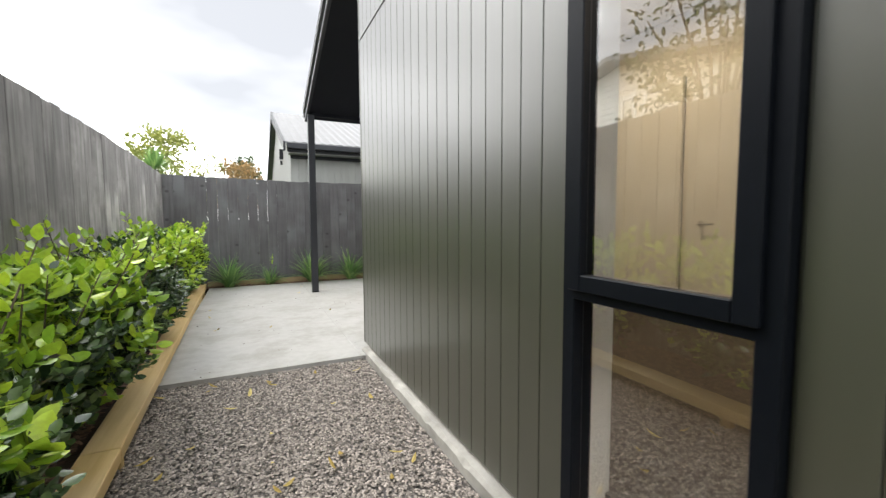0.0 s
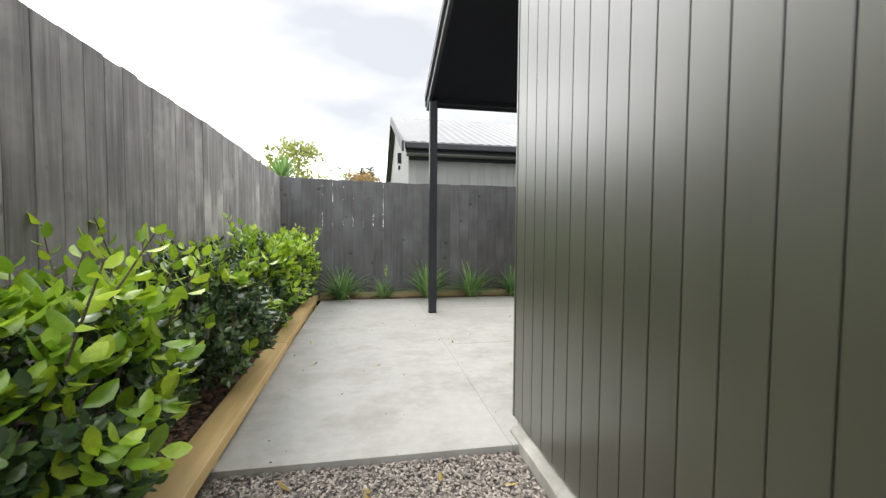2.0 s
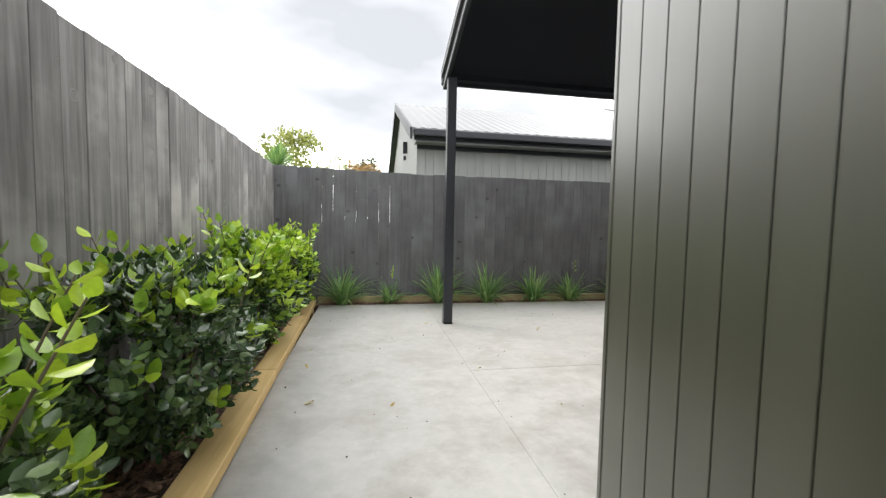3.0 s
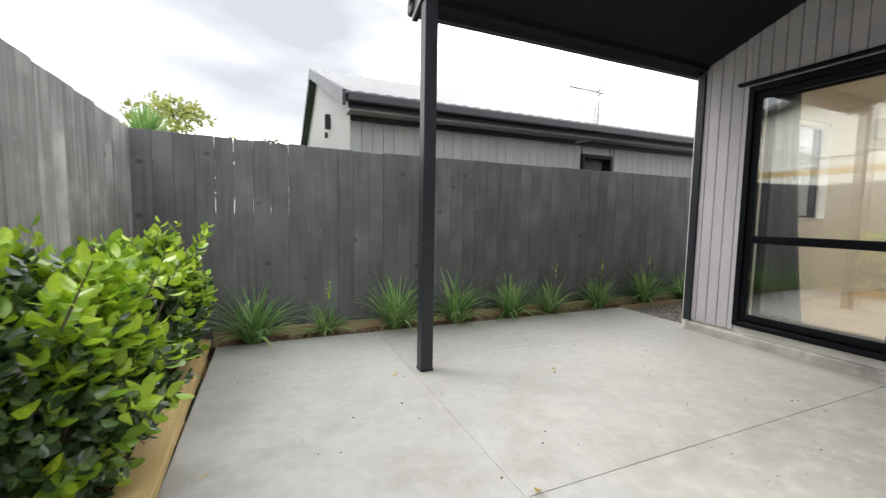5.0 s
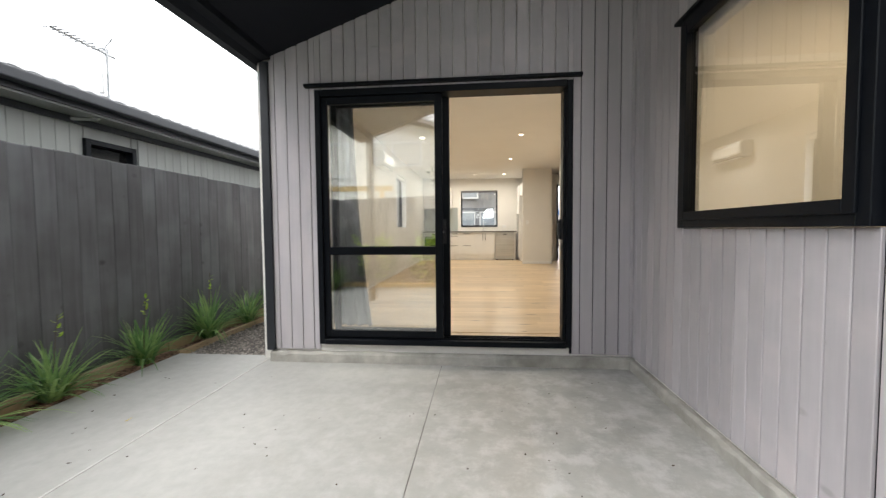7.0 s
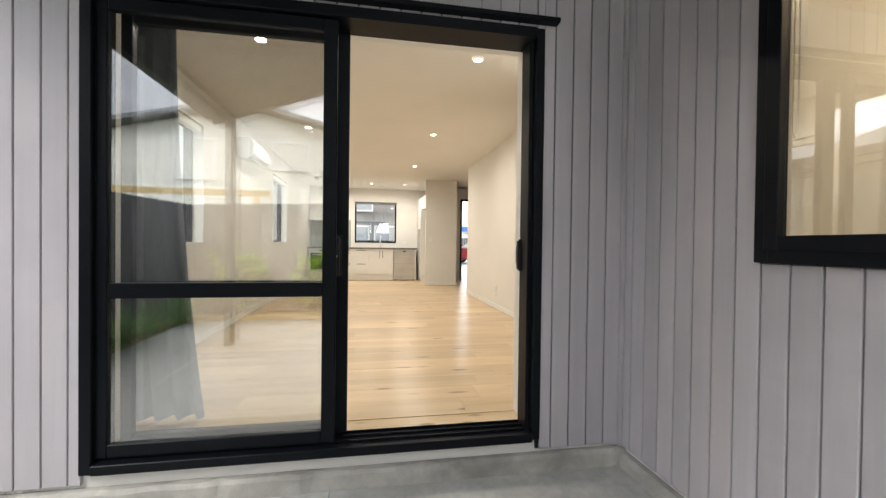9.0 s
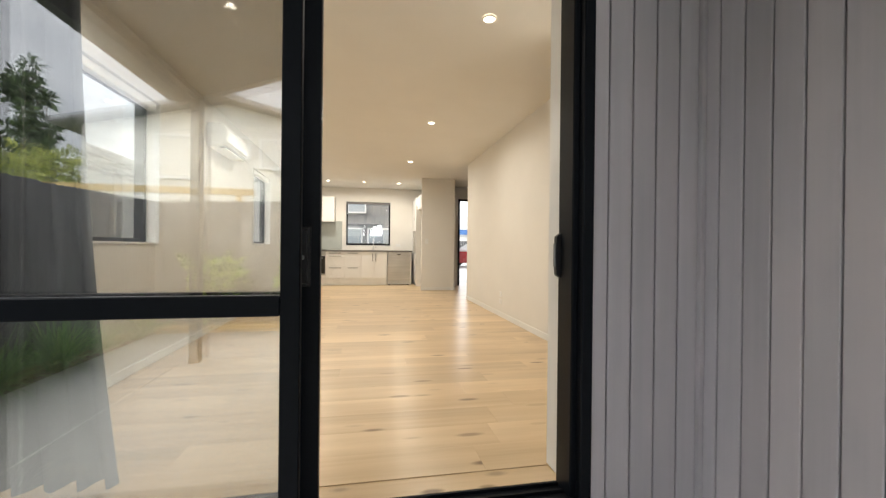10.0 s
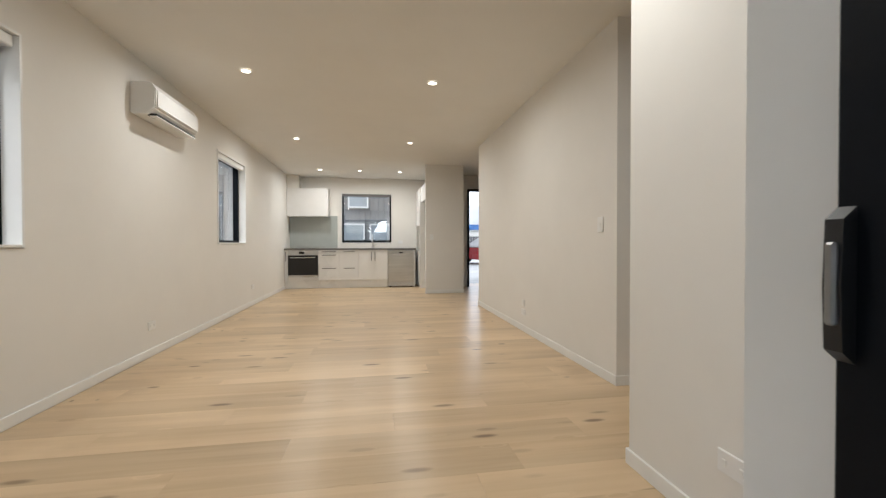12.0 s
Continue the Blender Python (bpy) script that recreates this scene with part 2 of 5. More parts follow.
def mottled_patch(m, centre, reach, colour, scale, amount):
    """Mottling of one colour, spreading from a place on the slab."""
    n, l = m.node_tree.nodes, m.node_tree.links
    p = n["Principled BSDF"]
    old = p.inputs["Base Color"].links[0].from_socket
    pos = n.new("ShaderNodeNewGeometry").outputs["Position"]
    dist = n.new("ShaderNodeVectorMath")
    dist.operation = 'DISTANCE'
    dist.inputs[1].default_value = centre
    l.new(pos, dist.inputs[0])
    near = n.new("ShaderNodeMapRange")
    near.inputs["From Min"].default_value = reach
    near.inputs["From Max"].default_value = reach * 0.25
    l.new(dist.outputs["Value"], near.inputs["Value"])
    blot = n.new("ShaderNodeTexNoise")
    blot.inputs["Scale"].default_value = scale
    blot.inputs["Detail"].default_value = 9
    blot.inputs["Roughness"].default_value = 0.68
    l.new(pos, blot.inputs["Vector"])
    cut = n.new("ShaderNodeMapRange")
    cut.inputs["From Min"].default_value = 0.47
    cut.inputs["From Max"].default_value = 0.62
    cut.inputs["To Max"].default_value = amount
    l.new(blot.outputs["Fac"], cut.inputs["Value"])
    both = n.new("ShaderNodeMath")
    both.operation = 'MULTIPLY'
    l.new(near.outputs[0], both.inputs[0])
    l.new(cut.outputs[0], both.inputs[1])
    mix = n.new("ShaderNodeMix")
    mix.data_type = 'RGBA'
    mix.inputs["B"].default_value = rgb(colour)
    l.new(both.outputs[0], mix.inputs["Factor"])
    l.new(old, mix.inputs["A"])
    l.new(mix.outputs["Result"], p.inputs["Base Color"])


# weathered dark stains and pale bloom by the recess corner
mottled_patch(CONCRETE, (3.3, 3.8, 0.0), 1.6, (0.22, 0.22, 0.21), 3.4, 0.4)
mottled_patch(CONCRETE, (2.9, 3.9, 0.0), 2.3, (0.62, 0.62, 0.61), 6.0, 0.5)
# broad brownish mottling, darkens the west part of the slab
mottled_patch(CONCRETE, (0.3, 4.2, 0.0), 3.4, (0.29, 0.275, 0.24), 2.2, 0.65)
CEMENT = surface("pale_cement", (0.56, 0.555, 0.53), (0.64, 0.635, 0.61), rough=0.8, scale=20, bump=0.2, bump_scale=90, blotch=0.12)
FOOTING = surface("footing_concrete", (0.31, 0.30, 0.27), (0.44, 0.43, 0.395), rough=0.8, scale=9, bump=0.4, bump_scale=70, blotch=0.3, blotch_scale=3)
SOIL = surface("soil", (0.05, 0.035, 0.025), (0.1, 0.065, 0.045), rough=0.95, scale=30, bump=0.8, bump_scale=60, bump_dist=0.02)
BARK = surface("bark_mulch", (0.11, 0.06, 0.04), (0.3, 0.19, 0.13), rough=0.9, scale=20, bump=0.3, bump_scale=80, island=0.5)
STONE = surface("gravel_stone", (0.25, 0.22, 0.19), (0.39, 0.35, 0.315), rough=0.8, scale=40, bump=0.2, bump_scale=120, island=0.55, blotch=0.2, blotch_scale=20)
GRIT = surface("gravel_bed", (0.10, 0.095, 0.09), (0.22, 0.2, 0.19), rough=0.95, scale=70, bump=0.9, bump_scale=90, bump_dist=0.02)
# also colours the cedar groove backing, as the shade between boards
SOFFIT_GROOVE = surface("dark_soffit_paint_and_groove_shade", (0.0060, 0.0072, 0.0115), (0.0072, 0.0085, 0.0135), rough=0.7, scale=4, bump=0.03, blotch=0.08, spec=0.25)
CHARCOAL = surface("charcoal_paint", (0.020, 0.022, 0.028), (0.025, 0.028, 0.034), rough=0.42, scale=10, bump=0.05, blotch=0.1, spec=0.4)
TRIM = surface("grey_roof_trim", (0.12, 0.123, 0.13), (0.15, 0.153, 0.16), rough=0.35, scale=10, bump=0.03, blotch=0.1)
ALU = surface("black_powdercoat", (0.0045, 0.006, 0.0085), (0.006, 0.0075, 0.0105), rough=0.42, scale=40, bump=0.06, bump_scale=400, blotch=0.08, spec=0.12)
ALU_DARK = surface("black_hardware", (0.008, 0.008, 0.009), (0.012, 0.012, 0.013), rough=0.4, bump=0.0)
STEEL = surface("brushed_steel", (0.55, 0.55, 0.54), (0.66, 0.66, 0.65), rough=0.3, scale=20, stretch=(1, 0.05, 1), bump=0.08, bump_scale=200, metal=1.0, blotch=0.08)
WHITE = surface("white_wall_paint", (0.78, 0.76, 0.72), (0.80, 0.78, 0.74), rough=0.75, scale=3, bump=0.06, bump_scale=160, blotch=0.02, blotch_scale=0.7, bump_dist=0.002, world_coords=True)
CEIL = surface("white_ceiling_paint", (0.78, 0.77, 0.74), (0.80, 0.79, 0.76), rough=0.85, scale=3, bump=0.05, bump_scale=160, blotch=0.02, blotch_scale=0.7, world_coords=True)
GLOSSWHITE = surface("white_enamel", (0.80, 0.80, 0.78), (0.83, 0.83, 0.81), rough=0.35, scale=5, bump=0.03, blotch=0.02)
LAMINATE = surface("white_cabinet_laminate", (0.76, 0.755, 0.74), (0.79, 0.785, 0.77), rough=0.3, scale=5, bump=0.0, blotch=0.02)
BENCH = surface("grey_benchtop", (0.1, 0.095, 0.09), (0.22, 0.21, 0.2), rough=0.3, scale=120, bump=0.0, blotch=0.1)
OAK = knotty("oak_laminate", (0.52, 0.37, 0.21), (0.65, 0.49, 0.305), (0.15, 0.085, 0.04), rough=0.31, piece=0.035, along='Y', knot_scale=10.0, grain=11, wear=(0.66, 0.51, 0.33), bump=0.05, blotch=0.12, knot_size=0.25, knot_mix=0.85)
CARPET = surface("bedroom_carpet", (0.075, 0.065, 0.058), (0.11, 0.095, 0.085), rough=0.95, scale=90, bump=0.6, bump_scale=200, blotch=0.1)
CURTAIN = surface("grey_curtain_cloth", (0.17, 0.185, 0.2), (0.23, 0.245, 0.26), rough=0.95, scale=200, bump=0.4, bump_scale=400, blotch=0.08)
GLASS = glass_mat("window_glass")
PLASTIC = surface("white_plastic", (0.8, 0.8, 0.79), (0.83, 0.83, 0.82), rough=0.3, bump=0.0, blotch=0.02)
OVENGLASS = surface("black_oven_glass", (0.008, 0.008, 0.008), (0.012, 0.012, 0.012), rough=0.08, bump=0.0, blotch=0.05)
NB_WALL = surface("neighbour_grey_cladding", (0.27, 0.28, 0.265), (0.31, 0.32, 0.305), rough=0.6, scale=8, stretch=(1, 1, 0.1), bump=0.1, piece=0.05, blotch=0.06)
NB_GABLE = surface("neighbour_pale_gable", (0.28, 0.285, 0.285), (0.32, 0.325, 0.325), rough=0.6, scale=8, bump=0.1, blotch=0.06)
NB_ROOF = surface("grey_steel_roofing", (0.15, 0.153, 0.157), (0.18, 0.183, 0.187), rough=0.5, scale=4, bump=0.02, blotch=0.1)
WEATHERBOARD = surface("cream_weatherboard", (0.72, 0.70, 0.64), (0.78, 0.76, 0.70), rough=0.6, scale=8, stretch=(1, 0.1, 1), bump=0.1, piece=0.03, blotch=0.06)
GALV = surface("galvanised_metal", (0.5, 0.51, 0.52), (0.62, 0.63, 0.64), rough=0.4, metal=0.7, bump=0.0, blotch=0.15, scale=40)
STEM = surface("woody_stem", (0.09, 0.07, 0.05), (0.15, 0.12, 0.085), rough=0.85, scale=40, bump=0.4)
HEDGE = leaf_mat("hedge_leaf_mature", (0.15, 0.24, 0.075), (0.035, 0.075, 0.03), gloss=0.27, spec=1.0, thin=0.15)
HEDGE_TIP = leaf_mat("hedge_leaf_young", (0.56, 0.74, 0.055), (0.24, 0.42, 0.035), gloss=0.28, piece_value=0.3, spec=0.7)
STRAP = leaf_mat("strap_leaf", (0.40, 0.55, 0.2), (0.13, 0.27, 0.085), gloss=0.35)
TREE_A = leaf_mat("tree_leaf_yellow", (0.42, 0.44, 0.12), (0.22, 0.26, 0.07), gloss=0.6)
TREE_B = leaf_mat("tree_leaf_autumn", (0.45, 0.28, 0.12), (0.25, 0.19, 0.09), gloss=0.6)
TREE_C = leaf_mat("tree_leaf_dark", (0.09, 0.14, 0.05), (0.03, 0.05, 0.02), gloss=0.6)
DRYLEAF = leaf_mat("fallen_leaf", (0.74, 0.62, 0.24), (0.45, 0.33, 0.09), gloss=0.7)
DRIVE = surface("driveway_concrete", (0.38, 0.38, 0.37), (0.46, 0.46, 0.45), rough=0.8, scale=4, bump=0.2, bump_scale=80, blotch=0.15)
LAWN = surface("ground_grass", (0.05, 0.08, 0.03), (0.09, 0.12, 0.05), rough=0.95, scale=4, bump=0.5, bump_scale=30)
CARRED = surface("red_car_paint", (0.3, 0.02, 0.02), (0.34, 0.025, 0.025), rough=0.25, bump=0.0, blotch=0.05, coat=1.0)
CABIN_REFLECTION = surface("white_cabin_reflection", (0.75, 0.75, 0.75), (0.78, 0.78, 0.78), rough=0.25, bump=0.0, blotch=0.03, coat=1.0)
RUBBER = surface("tyre_rubber", (0.015, 0.015, 0.015), (0.025, 0.025, 0.025), rough=0.9, bump=0.2)
FACADE = surface("ribbed_grey_facade", (0.2, 0.205, 0.21), (0.25, 0.255, 0.26), rough=0.5, scale=6, bump=0.05, blotch=0.08)
BLUE = surface("blue_shed_paint", (0.06, 0.16, 0.4), (0.08, 0.19, 0.45), rough=0.5, bump=0.0)
SPLASH = surface("grey_glass_splashback", (0.42, 0.45, 0.43), (0.45, 0.48, 0.46), rough=0.08, bump=0.0, blotch=0.03)
WINPALE = surface("pale_window_glass", (0.3, 0.34, 0.37), (0.36, 0.40, 0.43), rough=0.15, bump=0.0, blotch=0.15)
HANDLE = surface("dull_steel_handle", (0.2, 0.195, 0.19), (0.26, 0.255, 0.25), rough=0.4, metal=0.6, bump=0.0)
DOWNGLOW = glow_mat("downlight_diffuser", (1.0, 0.86, 0.66), 9.0)

# ---- building helpers ----


def box(bm, x0, x1, y0, y1, z0, z1, bevel=0.0, segments=1):
    made = bmesh.ops.create_cube(bm, size=1.0)
    vs = made["verts"]
    bmesh.ops.scale(bm, vec=(x1 - x0, y1 - y0, z1 - z0), verts=vs)
    bmesh.ops.translate(bm, vec=((x0 + x1) / 2, (y0 + y1) / 2, (z0 + z1) / 2), verts=vs)
    if bevel > 0:
        edges = list({e for v in vs for e in v.link_edges})
        bmesh.ops.bevel(bm, geom=edges, offset=bevel, segments=segments, affect='EDGES', profile=0.5)


def cyl(bm, r, depth, m=None, r2=None, n=16):
    made = bmesh.ops.create_cone(bm, cap_ends=True, segments=n, radius1=r, radius2=r if r2 is None else r2, depth=depth)
    if m is not None:
        bmesh.ops.transform(bm, matrix=m, verts=made["verts"])


def prism(bm, outline, axis, a, b):
    """A straight solid: the outline (pairs) drawn on the plane across the axis, from a to b."""
    def put(p, d):
        return {'x': (d, p[0], p[1]), 'y': (p[0], d, p[1]), 'z': (p[0], p[1], d)}[axis]
    lo = [bm.verts.new(put(p, a)) for p in outline]
    hi = [bm.verts.new(put(p, b)) for p in outline]
    k = len(outline)
    bm.faces.new(lo)
    bm.faces.new(list(reversed(hi)))
    for i in range(k):
        bm.faces.new((lo[i], hi[i], hi[(i + 1) % k], lo[(i + 1) % k]))
    bmesh.ops.recalc_face_normals(bm, faces=bm.faces[:])


def mesh_of(name, bm, mat, smooth=False):
    me = bpy.data.meshes.new(name)
    bm.to_mesh(me)
    bm.free()
    me.materials.append(mat)
    if smooth:
        me.polygons.foreach_set("use_smooth", [True] * len(me.polygons))
    return me


def part(name, bm, mat, parent, label="", smooth=False):
    ob = new(name, mesh_of(name, bm, mat, smooth))
    ob.parent = parent
    if label:
        ob["label"] = label
    return ob


def boxpart(name, dims, mat, parent, label="", bevel=0.0, segments=1):
    bm = bmesh.new()
    box(bm, *dims, bevel=bevel, segments=segments)
    return part(name, bm, mat, parent, label)


def piece(name, me, parent, loc, scale=(1, 1, 1), turn=(0, 0, 0)):
    ob = new(name, me)
    ob.parent = parent
    ob.location, ob.scale, ob.rotation_euler = loc, scale, turn
    return ob


def thing(name, label, category, group="", kind="", at=(0, 0, 0)):
    ob = new(name)
    ob.empty_display_size = 0.2
    ob.location = at
    return tagged(ob, label, category, group, kind)


def structure(name, bm, mat, label, category):
    return tagged(new(name, mesh_of(name, bm, mat)), label, category, kind="structure")


def tube(bm, pts, r, n=6, r_end=None):
    """A round bar along points, tapering to r_end."""
    rings = []
    for i, p in enumerate(pts):
        p = Vector(p)
        d = (Vector(pts[min(i + 1, len(pts) - 1)]) - Vector(pts[max(i - 1, 0)])).normalized()
        q = d.to_track_quat('Z', 'Y')
        rr = r if r_end is None else r + (r_end - r) * i / (len(pts) - 1)
        rings.append([bm.verts.new(p + q @ Vector((rr * math.cos(2 * math.pi * k / n), rr * math.sin(2 * math.pi * k / n), 0))) for k in range(n)])
    for a, b in zip(rings, rings[1:]):
        for k in range(n):
            bm.faces.new((a[k], a[(k + 1) % n], b[(k + 1) % n], b[k]))
    bm.faces.new(list(reversed(rings[0])))
    bm.faces.new(rings[-1])

# ---- plan ----
WA = 0.905       # outer face of the olive wall
YC = 3.34        # outer face of the recess wall
XD = 3.92        # outer face of the sliding-door wall
XI = 4.20        # its inner face
YN = 6.398       # north wall
FL = 0.211       # inner floor
CH = 2.765       # inner ceiling
FX = -1.165       # side fence
FY = 7.70        # back fence
SLOPE = 0.36
KF = 12.9        # kitchen cabinet fronts


def soffit_z(y):
    return 2.64 + SLOPE * (6.46 - y)


# ---- ground, slab, gravel beds ----
bm = bmesh.new()
box(bm, -600, 600, -600, 600, -0.6, -0.12)
structure("ground", bm, LAWN, "rough grassy ground around the houses", "ground")

bm = bmesh.new()
box(bm, -0.62, WA, -6, 3.16, -0.12, -0.04)
structure("gravel_bed_1", bm, GRIT, "dark grit under loose gravel along the olive wall", "gravel")
bm = bmesh.new()
box(bm, 4.07, 14, 6.5, 7.46, -0.12, -0.045)
structure("gravel_bed_2", bm, GRIT, "dark grit under loose gravel beside the north wall", "gravel")
bm = bmesh.new()
box(bm, FX + 0.01, -0.66, -6, FY - 0.01, -0.12, 0.03)
structure("planting_bed_1", bm, SOIL, "dark soil of the hedge bed along the side fence", "soil")
bm = bmesh.new()
box(bm, -0.66, 14, 7.455, FY - 0.01, -0.12, -0.012)
structure("planting_bed_2", bm, SOIL, "dark soil of the narrow bed along the back fence", "soil")

pavement = thing("pavement", "pale grey broomed concrete patio slab with saw-cut joints", "patio", kind="structure")
for x0, x1, y0, y1 in ((-0.56, 0.829, 3.16, 7.44), (0.831, 4.06, 3.16, 4.9085), (0.831, 4.06, 4.9115, 7.44)):
    bm = bmesh.new()
    box(bm, x0, x1, y0, y1, -0.12, 0.0, bevel=0.002)
    part("slab_panel", bm, CONCRETE, pavement)
bm = bmesh.new()
box(bm, -0.55, 4.05, 3.17, 7.43, -0.11, -0.004)
part("joint_bed", bm, GRIT, pavement)

boxpart("pour_line", (0.9, 4.05, 6.495, 6.504, -0.02, 0.003), CEMENT, pavement, "pale raised cement line")
boxpart("pour_line", (0.824, 0.836, 3.18, 6.28, -0.02, 0.003), CONCRETE, pavement, "smooth raised cement line")

# ---- house shell ----
# olive west wall, with the tall window's opening
W1Y0, W1Y1, W1Z0, W1Z1 = 0.405, 0.945, 0.12, 2.32
bm = bmesh.new()
for y0, y1, z0, z1 in ((-6, W1Y0, -0.1, 4.3), (W1Y1, YC - 0.02, -0.1, 3.72), (W1Y0, W1Y1, -0.1, W1Z0), (W1Y0, W1Y1, W1Z1, 4.3)):
    box(bm, WA + 0.022, WA + 0.14, y0, y1, z0, z1)
wall_west = structure("wall_west", bm, WHITE, "wall clad in dark olive painted vertical timber boards", "wall")
bm = bmesh.new()
for x0, x1, z0, z1 in ((WA + 0.14, 1.88, -0.1, 3.7), (1.88, 3.115, -0.1, 1.155), (1.88, 3.115, 2.375, 3.7), (3.115, XI, -0.1, 3.7)):
    box(bm, x0, x1, YC - 0.14, YC - 0.02, z0, z1)
wall_recess = structure("wall_recess", bm, WHITE, "patio recess wall clad in grey stained vertical cedar boards", "wall")
bm = bmesh.new()
for y0, y1, z0, z1 in ((YC - 0.02, 3.82, 0.0, 3.6), (5.99, 6.43, 0.0, 2.6), (3.82, 5.99, 0.0, 0.161), (3.82, 5.99, 2.362, 2.75)):
    box(bm, XD + 0.022, XI, y0, y1, z0, z1)
wall_patio = structure("wall_patio", bm, WHITE, "sliding-door wall clad in grey stained vertical cedar boards", "wall")
bm = bmesh.new()
prism(bm, [(3.35, 2.75), (6.4, 2.75), (6.4, soffit_z(6.4)), (3.35, soffit_z(3.35))], 'x', XD + 0.024, XD + 0.12)
structure("wall_gable_backing", bm, WHITE, "backing of the raking cladding above the sliding door", "wall")
NW = ((5.1, 6.3, 1.18, 2.38), (9.14, 10.26, 1.2, 2.4))
bm = bmesh.new()
for x0, x1, z0, z1 in [(XD + 0.06, NW[0][0], -0.1, CH - 0.001), (NW[0][1], NW[1][0], -0.1, CH - 0.001), (NW[1][1], 13.66, -0.1, CH - 0.001)] + [
                       (x0, x1, a, b) for x0, x1, z0, z1 in NW for a, b in ((-0.1, z0), (z1, CH - 0.001))]:
    box(bm, x0, x1, YN, YN + 0.14, z0, z1)
wall_north = structure("wall_north", bm, WHITE, "long white painted living room wall with two windows", "wall")
bm = bmesh.new()
for y0, y1, z0, z1 in ((2.3, 4.03, -0.1, 2.8), (5.225, YN, -0.1, 2.8), (4.03, 5.225, -0.1, 1.215), (4.03, 5.225, 2.405, 2.8)):
    box(bm, 13.52, 13.66, y0, y1, z0, z1)
wall_east = structure("wall_east", bm, WHITE, "white painted kitchen end wall with a window", "wall")
bm = bmesh.new()
box(bm, 6.212, 9.97, 2.64, 2.788, FL - 0.1, CH)
box(bm, 6.212, 6.33, -1.5, 2.64, FL - 0.1, CH)
structure("wall_south", bm, WHITE, "white painted living room wall ending at the hall", "wall")
bm = bmesh.new()
box(bm, XI, 5.295, 3.2, 3.318, FL - 0.1, CH)
structure("wall_nib", bm, WHITE, "short white painted wall nib beside the sliding door", "wall")
bm = bmesh.new()
box(bm, 11.58, 13.52, 2.68, 2.78, FL - 0.1, CH)
box(bm, 11.58, 11.68, 2.78, 3.445, FL - 0.1, CH)
box(bm, 9.87, 9.97, -1.5, 2.64, FL - 0.1, CH)
structure("wall_pantry", bm, WHITE, "white painted partition beside the fridge alcove", "wall")
bm = bmesh.new()
box(bm, 12.68, 12.8, 2.35, 2.68, FL - 0.1, CH)
box(bm, 12.68, 12.8, -1.5, 1.3, FL - 0.1, CH)
box(bm, 12.68, 12.8, 1.3, 2.35, 2.45, CH)
box(bm, 5.0, 12.68, -1.62, -1.5, FL - 0.1, CH)
structure("wall_entry", bm, WHITE, "white entry hall walls around the open front doorway", "wall")
# bedroom
BX = 3.35
bm = bmesh.new()
for y0, y1, z0, z1 in ((-2.5, 0.4, FL - 0.1, CH), (1.2, 3.2, FL - 0.1, CH), (0.4, 1.2, FL + 2.05, CH)):
    box(bm, BX, BX + 0.1, y0, y1, z0, z1)
box(bm, WA + 0.14, 6.3, -2.6, -2.5, FL - 0.1, CH)
structure("wall_bedroom", bm, WHITE, "pale bedroom walls with an open doorway", "wall")
bm = bmesh.new()
box(bm, WA + 0.03, XI - 0.02, -2.6, YC - 0.03, CH, CH + 0.05)
box(bm, XI - 0.02, 13.66, -2.6, YN + 0.06, CH, CH + 0.05)
structure("ceiling", bm, CEIL, "flat white painted plasterboard ceiling", "ceiling")

# floor of laid planks
floor = thing("floor", "light oak laminate floor planks with brown knots", "floor", kind="structure")
bm = bmesh.new()
box(bm, WA + 0.14, XI, -2.5, 3.2, -0.1, FL - 0.012)
box(bm, XI, 13.52, -2.5, YN, -0.1, FL - 0.012)
box(bm, XI - 0.12, XI + 0.02, 3.83, 5.98, 0.1, FL - 0.004)
part("subfloor", bm, OAK, floor)
bm = bmesh.new()
box(bm, WA + 0.14, BX, -2.5, 3.2, FL - 0.012, FL)
structure("floor_bedroom", bm, CARPET, "dark grey-brown carpet in the bedroom", "carpet")

# footing
footing = thing("footing", "rough pale concrete footing edge under the cladding", "footing", kind="structure")


def footing_strip(x0, x1, y0, y1, top, seed):
    """A poured edge with an uneven rim: a box cut into short lengths, its corners pushed about."""
    rf = random.Random(seed)
    bm = bmesh.new()
    long_x = x1 - x0 > y1 - y0
    n = int((x1 - x0 if long_x else y1 - y0) / 0.06)
    rings = []
    for k in range(n + 1):
        a = (x0 + (x1 - x0) * k / n) if long_x else (y0 + (y1 - y0) * k / n)
        chip = rf.uniform(0.0, 0.012) + (0.02 if rf.random() < 0.07 else 0.0)
        drop = rf.uniform(0.0, 0.008) + (0.015 if rf.random() < 0.06 else 0.0)
        if long_x:
            prof = [(y0, -0.12), (y0, top), (y1 - 0.012 - chip, top), (y1 - chip * 0.4, top - 0.012 - drop), (y1, -0.12)]
            rings.append([bm.verts.new((a, p, z)) for p, z in prof])
        else:
            prof = [(x1, -0.12), (x1, top), (x0 + 0.012 + chip, top), (x0 + chip * 0.4, top - 0.012 - drop), (x0, -0.12)]
            rings.append([bm.verts.new((p, a, z)) for p, z in prof])
    for r0, r1 in zip(rings, rings[1:]):
        for k in range(5):
            bm.faces.new((r0[k], r0[(k + 1) % 5], r1[(k + 1) % 5], r1[k]))
    bm.faces.new(rings[0])
    bm.faces.new(list(reversed(rings[-1])))
    bmesh.ops.recalc_face_normals(bm, faces=bm.faces[:])
    part("footing_strip", bm, FOOTING, footing)


footing_strip(WA - 0.045, WA + 0.1, -6, 3.28, 0.03, 1)
